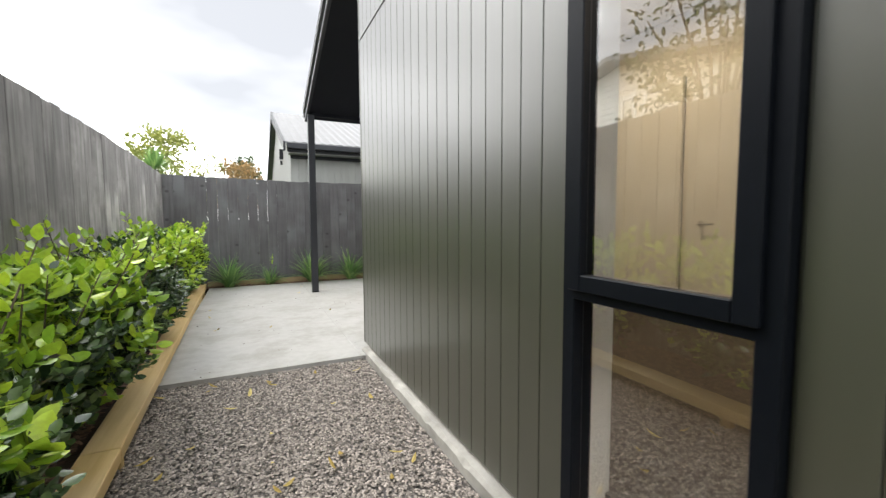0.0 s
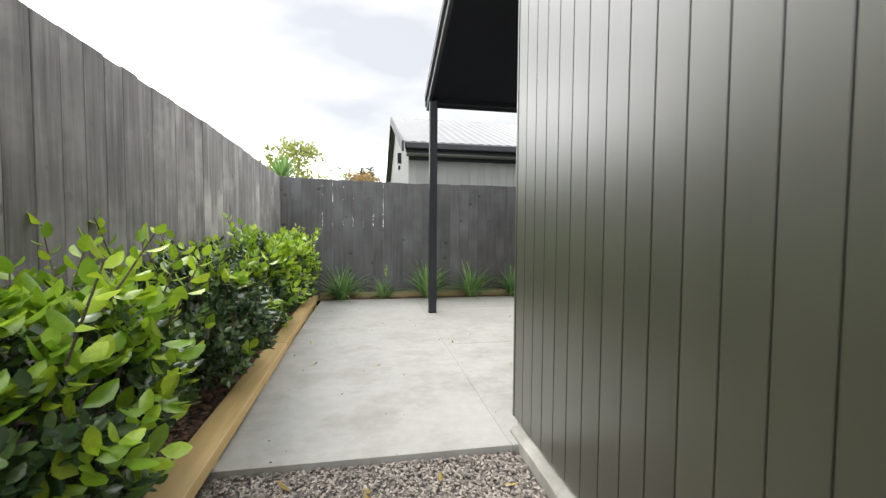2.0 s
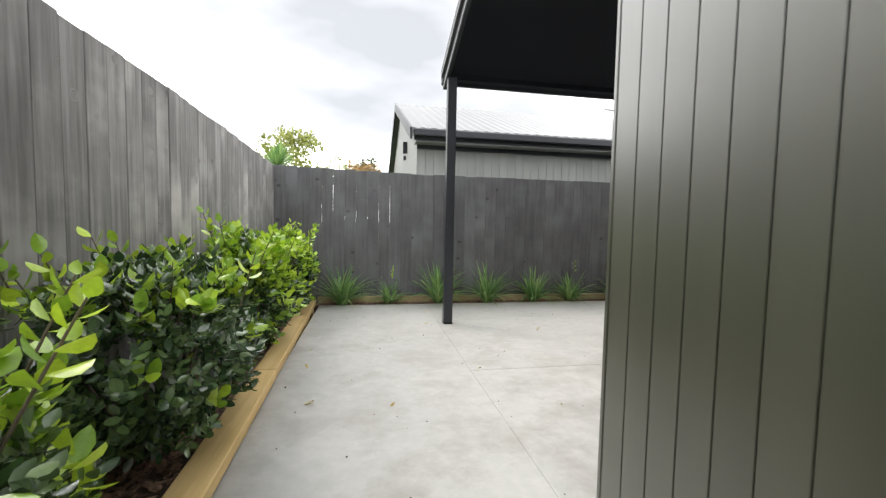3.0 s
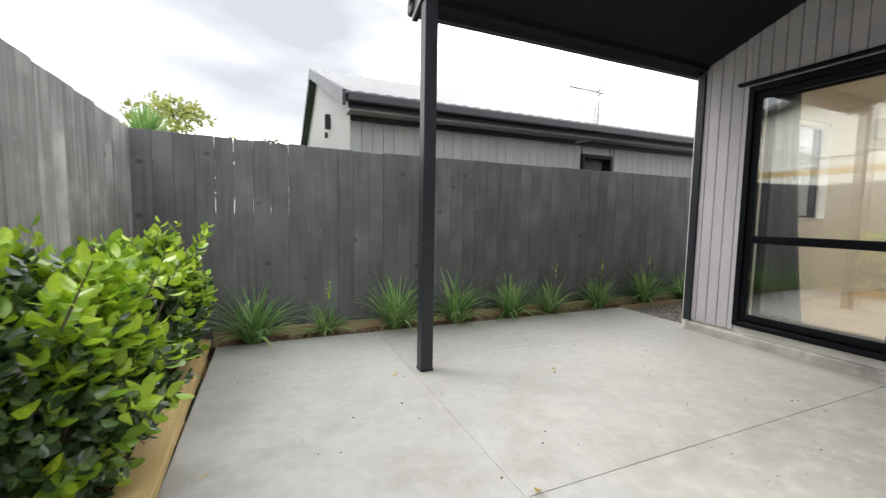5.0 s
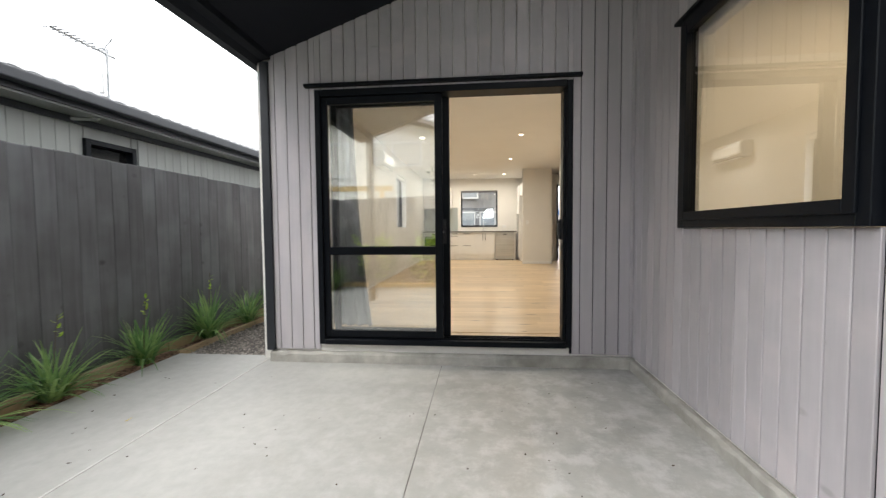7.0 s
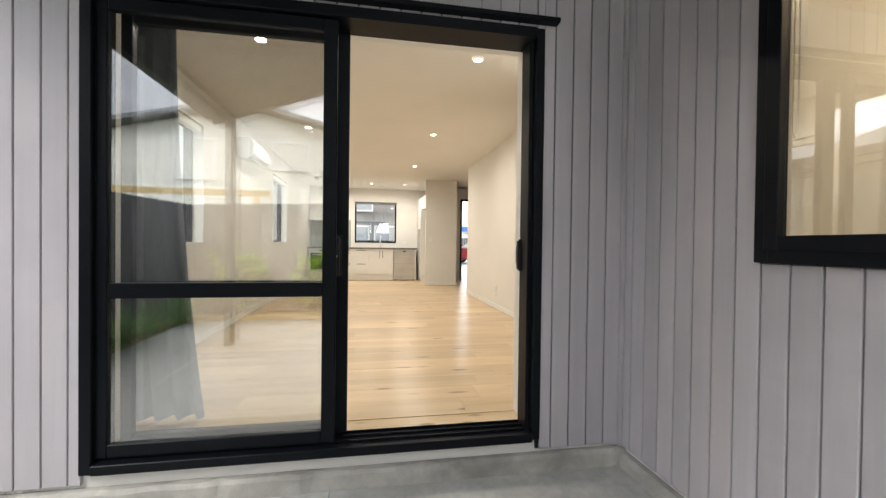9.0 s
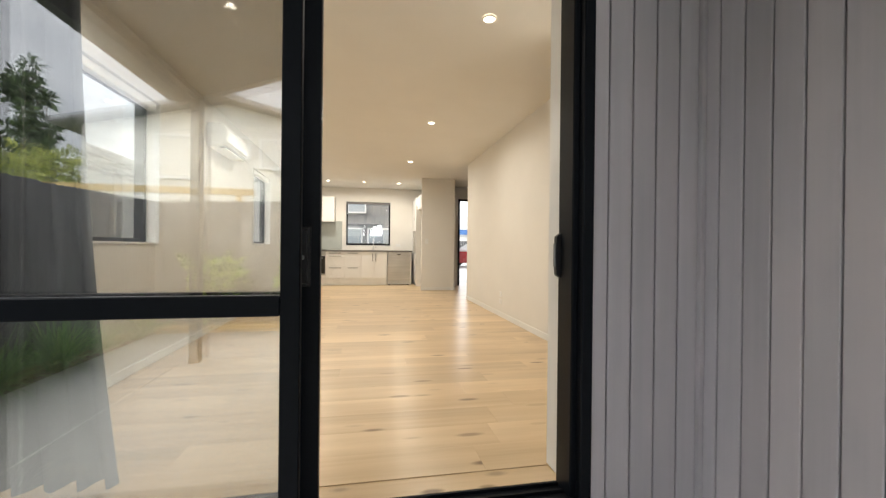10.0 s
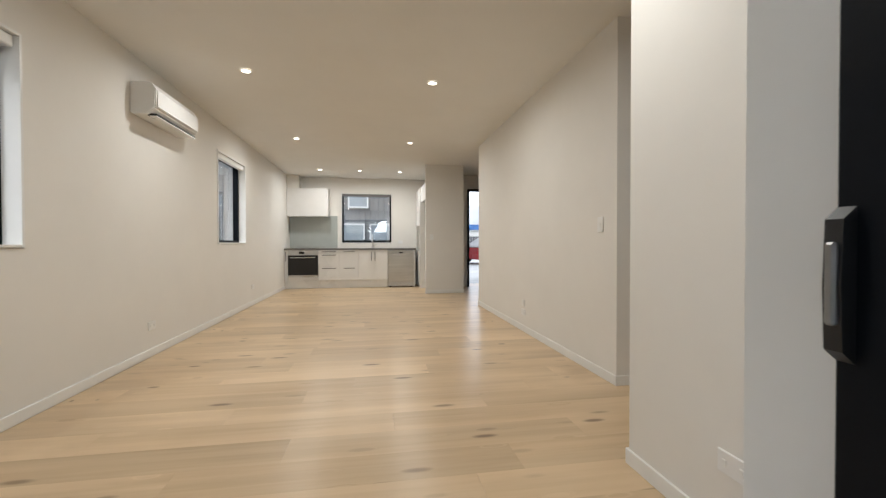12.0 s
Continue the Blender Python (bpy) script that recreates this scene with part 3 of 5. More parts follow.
footing_strip(WA + 0.03, XD - 0.032, YC - 0.1, YC + 0.028, 0.078, 2)
footing_strip(XD - 0.032, XD + 0.1, YC - 0.05, 6.44, 0.09, 3)

# roof over house and patio
RX0, RX1, RYN, RIDGE = 0.875, 14.3, 6.56, 1.4


def roof_profile(lift0, lift1, y_north, y_south):
    return [(y_north, soffit_z(y_north) + lift0), (RIDGE, soffit_z(RIDGE) + lift0), (y_south, soffit_z(2 * RIDGE - y_south) + lift0),
            (y_south, soffit_z(2 * RIDGE - y_south) + lift1), (RIDGE, soffit_z(RIDGE) + lift1), (y_north, soffit_z(y_north) + lift1)]


roof = thing("roof", "low gabled roof with dark painted soffit over the patio", "roof", kind="structure")
bm = bmesh.new()
prism(bm, roof_profile(0.0, 0.012, RYN - 0.03, -3.6), 'x', RX0 + 0.03, XD + 0.02)
part("soffit_lining", bm, SOFFIT_GROOVE, roof)
bm = bmesh.new()
prism(bm, roof_profile(0.17, 0.2, RYN + 0.04, -3.7), 'x', RX0 - 0.03, RX1)
part("roofing", bm, NB_ROOF, roof)
bm = bmesh.new()
prism(bm, roof_profile(-0.03, 0.15, RYN, -3.6), 'x', RX0, RX0 + 0.03)
part("barge_board", bm, CHARCOAL, roof)
bm = bmesh.new()
prism(bm, roof_profile(0.12, 0.21, RYN + 0.05, -3.7), 'x', RX0 - 0.028, RX0 - 0.004)
part("barge_flashing", bm, TRIM, roof, "grey folded metal barge flashing")
bm = bmesh.new()
prism(bm, roof_profile(-0.03, 0.0, RYN, -3.6), 'x', RX0 - 0.012, RX0 - 0.001)
part("barge_bead", bm, TRIM, roof)
boxpart("fascia", (RX0, RX1, RYN - 0.028, RYN, 2.615, 2.79), CHARCOAL, roof, bevel=0.003)
boxpart("eave_beam", (RX0 + 0.035, XD - 0.03, 6.36, 6.45, 2.625, 2.68), SOFFIT_GROOVE, roof, bevel=0.003)
boxpart("gutter", (RX0 - 0.02, RX1, RYN + 0.004, RYN + 0.1, 2.64, 2.74), CHARCOAL, roof, bevel=0.02, segments=3)

# patio post
post = thing("patio_post", "square charcoal painted post standing on the concrete patio", "post", at=(0.925, 6.36, 0))
bm = bmesh.new()
box(bm, -0.047, 0.047, -0.047, 0.047, 0.0, 2.63, bevel=0.005, segments=2)
part("shaft", bm, CHARCOAL, post)
bm = bmesh.new()
box(bm, -0.05, 0.05, -0.05, 0.05, 0.0, 0.012)
part("base_plate", bm, ALU, post)

# ---- cladding boards ----
def board_mesh(name, width, thick, mat, axis):
    """One board a metre long, upright, with eased edges and a recessed lap."""
    bm = bmesh.new()
    if axis == 'x':   # face looks to -x, width along y
        box(bm, 0, thick, -width / 2, width / 2, 0, 1, bevel=0.002)
    else:             # face looks to +y, width along x
        box(bm, -width / 2, width / 2, -thick, 0, 0, 1, bevel=0.003)
    return mesh_of(name, bm, mat)


olive_board = board_mesh("board", 0.1096, 0.02, OLIVE, 'x')
cedar_x = board_mesh("board", 0.0968, 0.02, CEDAR, 'x')
cedar_y = board_mesh("board", 0.0968, 0.02, CEDAR, 'y')
y = YC - 0.057
while y > -4.0:
    if W1Y0 - 0.03 < y < W1Y1 + 0.03:
        piece("board", olive_board, wall_west, (WA, y, 2.37), (1, 1, 0.13))
    else:
        piece("board", olive_board, wall_west, (WA, y, 0.05), (1, 1, 2.45))
    piece("board", olive_board, wall_west, (WA, y, 2.525), (1, 1, soffit_z(max(y, RIDGE)) - 2.53))
    y -= 0.113
boxpart("flashing", (WA - 0.006, WA + 0.02, -4, YC, 2.5, 2.525), OLIVE, wall_west)
boxpart("groove_backing", (WA + 0.005, WA + 0.021, W1Y1, YC - 0.01, 0.05, 2.5), OLIVE, wall_west)
boxpart("groove_backing", (WA + 0.005, WA + 0.021, -4, W1Y0, 0.05, 2.5), OLIVE, wall_west)
boxpart("corner_board", (WA - 0.003, WA + 0.03, YC - 0.001, YC + 0.02, 0.05, 3.68), OLIVE, wall_west, bevel=0.003)
def clipped(lo, hi, a, b):
    """What is left of a board from lo to hi beside the opening a to b."""
    if hi <= a or lo >= b:
        return [(lo, hi)]
    return [(p, q) for p, q in ((lo, min(hi, a)), (max(lo, b), hi)) if q - p > 0.008]


x = WA + 0.036
while x < XD - 0.012:
    lo, hi = x, min(x + 0.098, XD - 0.002)
    for p, q in clipped(lo, hi, 1.882, 3.113):
        piece("board", cedar_y, wall_recess, ((p + q) / 2, YC, 0.1), ((q - p) / 0.098, 1, soffit_z(YC) - 0.12))
    if hi > 1.882 and lo < 3.113:
        p, q = max(lo, 1.883), min(hi, 3.112)
        piece("board", cedar_y, wall_recess, ((p + q) / 2, YC, 0.1), ((q - p) / 0.098, 1, 1.055))
        piece("board", cedar_y, wall_recess, ((p + q) / 2, YC, 2.375), ((q - p) / 0.098, 1, soffit_z(YC) - 2.395))
    x += 0.1037
# near-black sheets: the shade in the cedar grooves is put into their colour
boxpart("groove_backing", (WA + 0.15, 1.87, YC - 0.019, YC - 0.013, 0.1, 3.6), SOFFIT_GROOVE, wall_recess)
boxpart("groove_backing", (3.125, XD, YC - 0.019, YC - 0.013, 0.1, 3.6), SOFFIT_GROOVE, wall_recess)
boxpart("groove_backing", (1.87, 3.125, YC - 0.019, YC - 0.013, 0.1, 1.145), SOFFIT_GROOVE, wall_recess)
y = YC + 0.006
while y < 6.39:
    lo, hi = y, min(y + 0.098, 6.399)
    for p, q in clipped(lo, hi, 3.82, 5.99):
        piece("board", cedar_x, wall_patio, (XD, (p + q) / 2, 0.11), (1, (q - p) / 0.098, soffit_z((p + q) / 2) - 0.1))
    if hi > 3.82 and lo < 5.99:
        p, q = max(lo, 3.821), min(hi, 5.989)
        piece("board", cedar_x, wall_patio, (XD, (p + q) / 2, 2.364), (1, (q - p) / 0.098, soffit_z((p + q) / 2) - 2.352))
    y += 0.1037
# groove shade of the door wall, likewise coloured in near-black
boxpart("groove_backing", (XD + 0.013, XD + 0.019, YC, 3.84, 0.11, 3.6), SOFFIT_GROOVE, wall_patio)
boxpart("groove_backing", (XD + 0.013, XD + 0.019, 6.01, 6.4, 0.11, 2.6), SOFFIT_GROOVE, wall_patio)
boxpart("corner_bead", (XD - 0.024, XD - 0.001, YC + 0.001, YC + 0.024, 0.1, 3.6), CEDAR, wall_patio, bevel=0.003)
bm = bmesh.new()
box(bm, XD - 0.022, XD + 0.1, 6.40, 6.475, 0.1, 2.62, bevel=0.004)
part("corner_board", bm, CHARCOAL, wall_patio, "charcoal corner board")
north_board = board_mesh("board", 0.138, 0.02, OLIVE, 'y')
for i in range(14):
    piece("board", north_board, wall_north, (4.1 + 0.085 + i * 0.142, YN + 0.162, 0.05), (1, 1, 2.55 if 4.2 + i * 0.142 < 5.3 else 1.1))


# ---- windows and doors ----
def frame_ring(bm, axis, p0, p1, u0, u1, z0, z1, w):
    """Four mitred-looking bars round an opening; axis is the one the opening faces."""
    for a0, a1, b0, b1 in ((u0, u0 + w, z0, z1), (u1 - w, u1, z0, z1), (u0 + w, u1 - w, z0, z0 + w), (u0 + w, u1 - w, z1 - w, z1)):
        if axis == 'x':
            box(bm, p0, p1, a0, a1, b0, b1, bevel=0.003)
        else:
            box(bm, a0, a1, p0, p1, b0, b1, bevel=0.003)


def pane(parent, dims):
    ob = boxpart("pane", dims, GLASS, parent)
    ob.visible_shadow = False
    return ob


def lining(parent, axis, p0, p1, u0, u1, z0, z1, t=0.018):
    bm = bmesh.new()
    frame_ring(bm, axis, p0, p1, u0, u1, z0, z1, t)
    return part("reveal_lining", bm, GLOSSWHITE, parent, "white painted reveal")


# tall window in the olive wall
w1 = thing("window_1", "tall black aluminium window with an awning sash over a fixed pane", "window", kind="structure")
bm = bmesh.new()
frame_ring(bm, 'x', WA - 0.03, WA + 0.05, W1Y0 + 0.002, W1Y1 - 0.002, W1Z0 + 0.002, W1Z1 - 0.002, 0.045)
box(bm, WA - 0.03, WA + 0.05, W1Y0 + 0.04, W1Y1 - 0.04, 0.845, 0.885, bevel=0.003)
part("window_frame", bm, ALU, w1)
bm = bmesh.new()
frame_ring(bm, 'x', WA - 0.045, WA - 0.012, W1Y0 + 0.035, W1Y1 - 0.035, 0.872, W1Z1 - 0.035, 0.045)
part("sash", bm, ALU, w1)
pane(w1, (WA - 0.02, WA - 0.014, W1Y0 + 0.075, W1Y1 - 0.075, 0.91, W1Z1 - 0.075))
pane(w1, (WA + 0.005, WA + 0.011, W1Y0 + 0.045, W1Y1 - 0.045, W1Z0 + 0.045, 0.848))
lining(w1, 'x', WA + 0.05, WA + 0.16, W1Y0 + 0.004, W1Y1 - 0.004, W1Z0 + 0.004, W1Z1 - 0.004)

# recess window
w2 = thing("window_2", "wide black aluminium bedroom window in the patio recess", "window", kind="structure")
bm = bmesh.new()
frame_ring(bm, 'y', YC - 0.05, YC + 0.035, 1.882, 3.113, 1.157, 2.373, 0.05)
part("window_frame", bm, ALU, w2)
bm = bmesh.new()
frame_ring(bm, 'y', YC + 0.0, YC + 0.045, 1.925, 3.07, 1.2, 2.33, 0.05)
part("sash", bm, ALU, w2)
pane(w2, (1.96, 3.035, YC + 0.012, YC + 0.018, 1.235, 2.295))
boxpart("head_flashing", (1.83, 3.155, YC + 0.002, YC + 0.055, 2.375, 2.395), ALU, w2, bevel=0.003)
lining(w2, 'y', YC - 0.16, YC - 0.05, 1.885, 3.11, 1.16, 2.37)
boxpart("blind_cassette", (1.91, 3.085, YC - 0.13, YC - 0.06, 2.285, 2.355), GLOSSWHITE, w2, bevel=0.008)

bm = bmesh.new()
for dx in (0.0, 0.022):
    tube(bm, [(3.078, YC - 0.085 - dx, 2.29), (3.078, YC - 0.085 - dx, 1.62)], 0.0022, 5)
tube(bm, [(3.078, YC - 0.085, 1.62), (3.078, YC - 0.096, 1.6), (3.078, YC - 0.107, 1.62)], 0.0022, 5)
part("blind_cord", bm, PLASTIC, w2)

# sliding door
sd = thing("door_1", "black aluminium sliding door, one leaf slid open", "sliding door", kind="structure")
Y0, Y1, Z0, Z1 = 3.822, 5.988, 0.163, 2.36
bm = bmesh.new()
box(bm, XD - 0.008, XD + 0.07, Y0, Y0 + 0.045, Z0, Z1, bevel=0.004)
box(bm, XD + 0.03, XD + 0.145, Y0 + 0.01, Y0 + 0.07, Z0, Z1 - 0.055, bevel=0.004)
box(bm, XD - 0.02, XD + 0.16, Y1 - 0.05, Y1, Z0, Z1, bevel=0.004)
box(bm, XD - 0.02, XD + 0.16, Y0 + 0.048, Y1 - 0.05, Z1 - 0.055, Z1, bevel=0.004)
box(bm, XD - 0.03, XD + 0.16, Y0 + 0.048, Y1 - 0.05, Z0, Z0 + 0.045, bevel=0.004)
for xt in (0.022, 0.075, 0.125):
    box(bm, XD + xt, XD + xt + 0.006, Y0 + 0.07, Y1 - 0.05, Z0 + 0.045, Z0 + 0.058)
part("door_frame", bm, ALU, sd)


def leaf(name, x0, x1, y0, y1, w=0.065):
    bm = bmesh.new()
    zb, zt = Z0 + 0.06, Z1 - 0.06
    box(bm, x0, x1, y0, y0 + w, zb, zt, bevel=0.004)
    box(bm, x0, x1, y1 - 0.05, y1, zb, zt, bevel=0.004)
    box(bm, x0, x1, y0 + w, y1 - 0.05, zb, zb + 0.06, bevel=0.004)
    box(bm, x0, x1, y0 + w, y1 - 0.05, zt - 0.06, zt, bevel=0.004)
    box(bm, x0, x1, y0 + w, y1 - 0.05, 0.945, 1.015, bevel=0.004)
    lf = part(name, bm, ALU, sd)
    xm = (x0 + x1) / 2
    pane(lf, (xm - 0.003, xm + 0.003, y0 + w - 0.01, y1 - 0.04, zb + 0.05, 0.955))
    pane(lf, (xm - 0.003, xm + 0.003, y0 + w - 0.01, y1 - 0.04, 1.005, zt - 0.05))
    return lf


leaf("fixed_leaf", XD + 0.005, XD + 0.045, 4.893, 5.94)
slide = leaf("sliding_leaf", XD + 0.105, XD + 0.15, 4.84, 5.89, w=0.1)
bm = bmesh.new()
prism(bm, [(XD + 0.105, 1.04), (XD + 0.078, 1.05), (XD + 0.064, 1.09), (XD + 0.084, 1.14), (XD + 0.064, 1.19), (XD + 0.078, 1.235), (XD + 0.105, 1.245)], 'y', 4.882, 4.918)
box(bm, XD + 0.092, XD + 0.106, 4.872, 4.93, 1.035, 1.25, bevel=0.003)
part("handle", bm, ALU_DARK, slide, "black pull handle")
bm = bmesh.new()
cyl(bm, 0.009, 0.012, pose(XD + 0.08, 4.9, 1.14, 0, 90, 0))
part("lock_barrel", bm, STEEL, slide, "small silver lock barrel")
bm = bmesh.new()
prism(bm, [(Y0 + 0.07, 1.06), (Y0 + 0.089, 1.075), (Y0 + 0.092, 1.15), (Y0 + 0.089, 1.23), (Y0 + 0.07, 1.245)], 'x', XD + 0.122, XD + 0.142)
strike = part("strike_plate", bm, ALU_DARK, sd)
boxpart("strike_insert", (XD + 0.126, XD + 0.138, Y0 + 0.085, Y0 + 0.097, 1.105, 1.203), HANDLE, strike, bevel=0.003)
boxpart("head_flashing", (XD - 0.05, XD + 0.02, 3.755, 6.07, 2.38, 2.405), ALU, sd, bevel=0.003)
bm = bmesh.new()
box(bm, XD + 0.145, XI + 0.012, Y0 - 0.003, Y0 + 0.043, FL, Z1, bevel=0.002)
box(bm, XD + 0.16, XI + 0.012, Y1 - 0.018, Y1 + 0.003, FL, Z1, bevel=0.002)
box(bm, XD + 0.16, XI + 0.012, Y0 + 0.043, Y1 - 0.018, Z1 - 0.018, Z1 + 0.003, bevel=0.002)
part("reveal_lining", bm, GLOSSWHITE, sd, "white painted reveal")

# windows in the living room
for i, (x0, x1, z0, z1) in enumerate(NW):
    w = thing("window_%d" % (3 + i), "black aluminium window with a white reveal and a roller blind", "window", kind="structure")
    bm = bmesh.new()
    frame_ring(bm, 'y', YN + 0.09, YN + 0.17, x0 + 0.002, x1 - 0.002, z0 + 0.002, z1 - 0.002, 0.05)
    part("window_frame", bm, ALU, w)
    pane(w, (x0 + 0.04, x1 - 0.04, YN + 0.125, YN + 0.131, z0 + 0.04, z1 - 0.04))
    lining(w, 'y', YN - 0.012, YN + 0.09, x0 + 0.003, x1 - 0.003, z0 + 0.003, z1 - 0.003)
    boxpart("blind_cassette", (x0 + 0.03, x1 - 0.03, YN + 0.01, YN + 0.07, z1 - 0.09, z1 - 0.025), GLOSSWHITE, w, bevel=0.01, segments=2)
w = thing("window_5", "black framed kitchen window above the bench with a rolled dark blind", "window", kind="structure")
bm = bmesh.new()
frame_ring(bm, 'x', 13.56, 13.65, 4.032, 5.223, 1.217, 2.403, 0.05)
part("window_frame", bm, ALU, w)
pane(w, (13.6, 13.606, 4.07, 5.185, 1.255, 2.365))
lining(w, 'x', 13.508, 13.56, 4.033, 5.222, 1.218, 2.402, 0.012)
boxpart("blind", (13.50, 13.55, 4.045, 5.21, 2.325, 2.39), BENCH, w, "dark rolled blind", bevel=0.01, segments=2)

# skirting
skirting = thing("baseboard", "white painted skirting boards along the inner walls", "skirting", kind="structure")
for dims in ((XI, KF + 0.05, YN - 0.012, YN, FL, FL + 0.07), (6.212, 9.97, 2.788, 2.8, FL, FL + 0.07), (6.2, 6.212, 0.0, 2.8, FL, FL + 0.07),
             (XI + 0.013, 5.307, 3.318, 3.33, FL, FL + 0.07), (5.295, 5.307, 3.2, 3.318, FL, FL + 0.07),
             (11.568, 11.58, 2.668, 3.457, FL, FL + 0.07), (XI, XI + 0.012, 6.0, YN - 0.013, FL, FL + 0.07), (BX - 0.012, BX, 2.2, 2.25, FL, FL + 0.07)):
    boxpart("skirting_board", dims, GLOSSWHITE, skirting, bevel=0.003)

# ---- downlights ----
lamp_data = bpy.data.lights.new("downlight_lamp", 'AREA')
lamp_data.shape, lamp_data.size, lamp_data.energy, lamp_data.color = 'DISK', 0.08, LAMP, (1.0, 0.93, 0.8)
lamp_data.spread = radians(172)
bed_lamp = lamp_data.copy()
bed_lamp.energy, bed_lamp.color = 1.1 * LAMP, (1.0, 0.75, 0.45)
bm = bmesh.new()
cyl(bm, 0.036, 0.004, n=20)
glow_mesh = mesh_of("diffuser", bm, DOWNGLOW)
bm = bmesh.new()
ring_o = [(0.05 * math.cos(a), 0.05 * math.sin(a)) for a in [2 * math.pi * k / 24 for k in range(24)]]
for k in range(24):
    a, b = ring_o[k], ring_o[(k + 1) % 24]
    vs = [bm.verts.new(v) for v in ((a[0], a[1], 0), (b[0], b[1], 0), (b[0] * 0.74, b[1] * 0.74, -0.006), (a[0] * 0.74, a[1] * 0.74, -0.006), )]
    bm.faces.new(vs)
bmesh.ops.remove_doubles(bm, verts=bm.verts[:], dist=1e-5)
bmesh.ops.solidify(bm, geom=bm.faces[:], thickness=0.003)
ring_mesh = mesh_of("trim_ring", bm, PLASTIC)
for lx, ly in ((5.18, 3.86), (5.18, 5.57), (7.55, 3.885), (7.55, 5.58), (9.915, 3.895), (9.915, 5.58), (12.47, 3.9), (12.47, 4.75), (12.47, 5.58), (2.5, 2.3), (2.5, 0.6), (4.8, 1.4)):
    d = thing("ceiling_downlight", "small round recessed ceiling downlight, switched on", "downlight", group="ceiling downlights", at=(lx, ly, CH))
    piece("diffuser", glow_mesh, d, (0, 0, -0.006))
    piece("trim_ring", ring_mesh, d, (0, 0, -0.002))
    la = new("downlight_lamp", bed_lamp if lx < 4 else lamp_data)
    la.matrix_world = pose(lx, ly, CH - 0.014)

# ---- fences ----
def fence_board(name, axis, mat, w=0.146):
    bm = bmesh.new()
    if axis == 'x':
        box(bm, -0.019, 0, -w / 2, w / 2, 0, 1, bevel=0.003)
    else:
        box(bm, -w / 2, w / 2, 0, 0.019, 0, 1, bevel=0.003)
    return mesh_of(name, bm, mat)


fence_l = thing("side_fence", "tall weathered grey-brown vertical paling fence along the hedge", "fence")
mesh_l = fence_board("paling", 'x', FENCE_L, 0.149)
rnd = random.Random(4)
y = FY - 0.02
while y > -5:
    piece("paling", mesh_l, fence_l, (FX + rnd.uniform(-0.004, 0.002), y, -0.1), (1, rnd.uniform(0.98, 1.0), 2.005 - 0.085 * max(0.0, (y - 5.0) / 2.7) + rnd.uniform(-0.006, 0.006)))
    y -= 0.1505
for z in (0.3, 1.0, 1.65):
    boxpart("rail", (FX - 0.07, FX - 0.024, -5, FY, z, z + 0.09), FENCE_L, fence_l)
fence_b = thing("back_fence", "dark charcoal stained vertical paling fence with thin gaps", "fence")
mesh_b = fence_board("paling", 'y', FENCE_B, 0.147)
x = FX + 0.07
while x < 13:
    gap = rnd.choice((1.004, 1.02, 1.03)) if x < 0.45 else 1.032
    piece("paling", mesh_b, fence_b, (x, FY + rnd.uniform(-0.003, 0.003), -0.1), (gap, 1, 1.87 + 0.05 * max(0.0, 1 - (x + 1.2) / 2.0) + rnd.uniform(-0.006, 0.006)))
    x += 0.152
for z in (0.35, 1.0, 1.6):
    boxpart("rail", (FX, 13, FY + 0.024, FY + 0.07, z, z + 0.09), FENCE_B, fence_b)

# ---- garden edging ----
edging = thing("garden_edging", "pale treated pine planks laid flat along the hedge bed", "garden edging")


def edge_x(y):
    """The outer edge of the hedge bed, which runs a little askew to the house."""
    return -0.503 - 0.022 * (y - 3.2)


for y0, y1 in ((-5.0, -1.85), (-1.842, 0.55), (0.558, 2.2), (2.208, 4.9), (4.908, 7.44)):
    bm = bmesh.new()
    prism(bm, [(edge_x(y0) - 0.145, y0), (edge_x(y0), y0), (edge_x(y1), y1), (edge_x(y1) - 0.145, y1)], 'z', 0.014, 0.077)
    bmesh.ops.bevel(bm, geom=bm.edges[:], offset=0.004, segments=1, affect='EDGES')
    part("plank", bm, PINE, edging)
for k in range(10):
    y = -1.67 + 0.97 * k
    boxpart("peg", (edge_x(y) - 0.05, edge_x(y) - 0.006, y, y + 0.05, -0.12, 0.0135), PINE, edging)
edging_b = thing("garden_edging", "weathered pine board standing along the back bed", "garden edging")
boxpart("edging_board", (-0.6, 4.1, 7.59, 7.625, -0.1, 0.085), PINE_X, edging_b, bevel=0.004)
boxpart("edging_board", (4.065, 9.0, 7.445, 7.47, -0.1, 0.02), PINE_X, edging_b, bevel=0.004)
boxpart("edging_board", (4.11, 9.0, 7.59, 7.625, -0.1, 0.085), PINE_X, edging_b, bevel=0.004)
for y0, y1 in ((-5.0, 0.58), (0.6, 7.44)):
    boxpart("lower_board", (-0.66, -0.625, y0, y1, -0.12, 0.0135), PINE, edging)

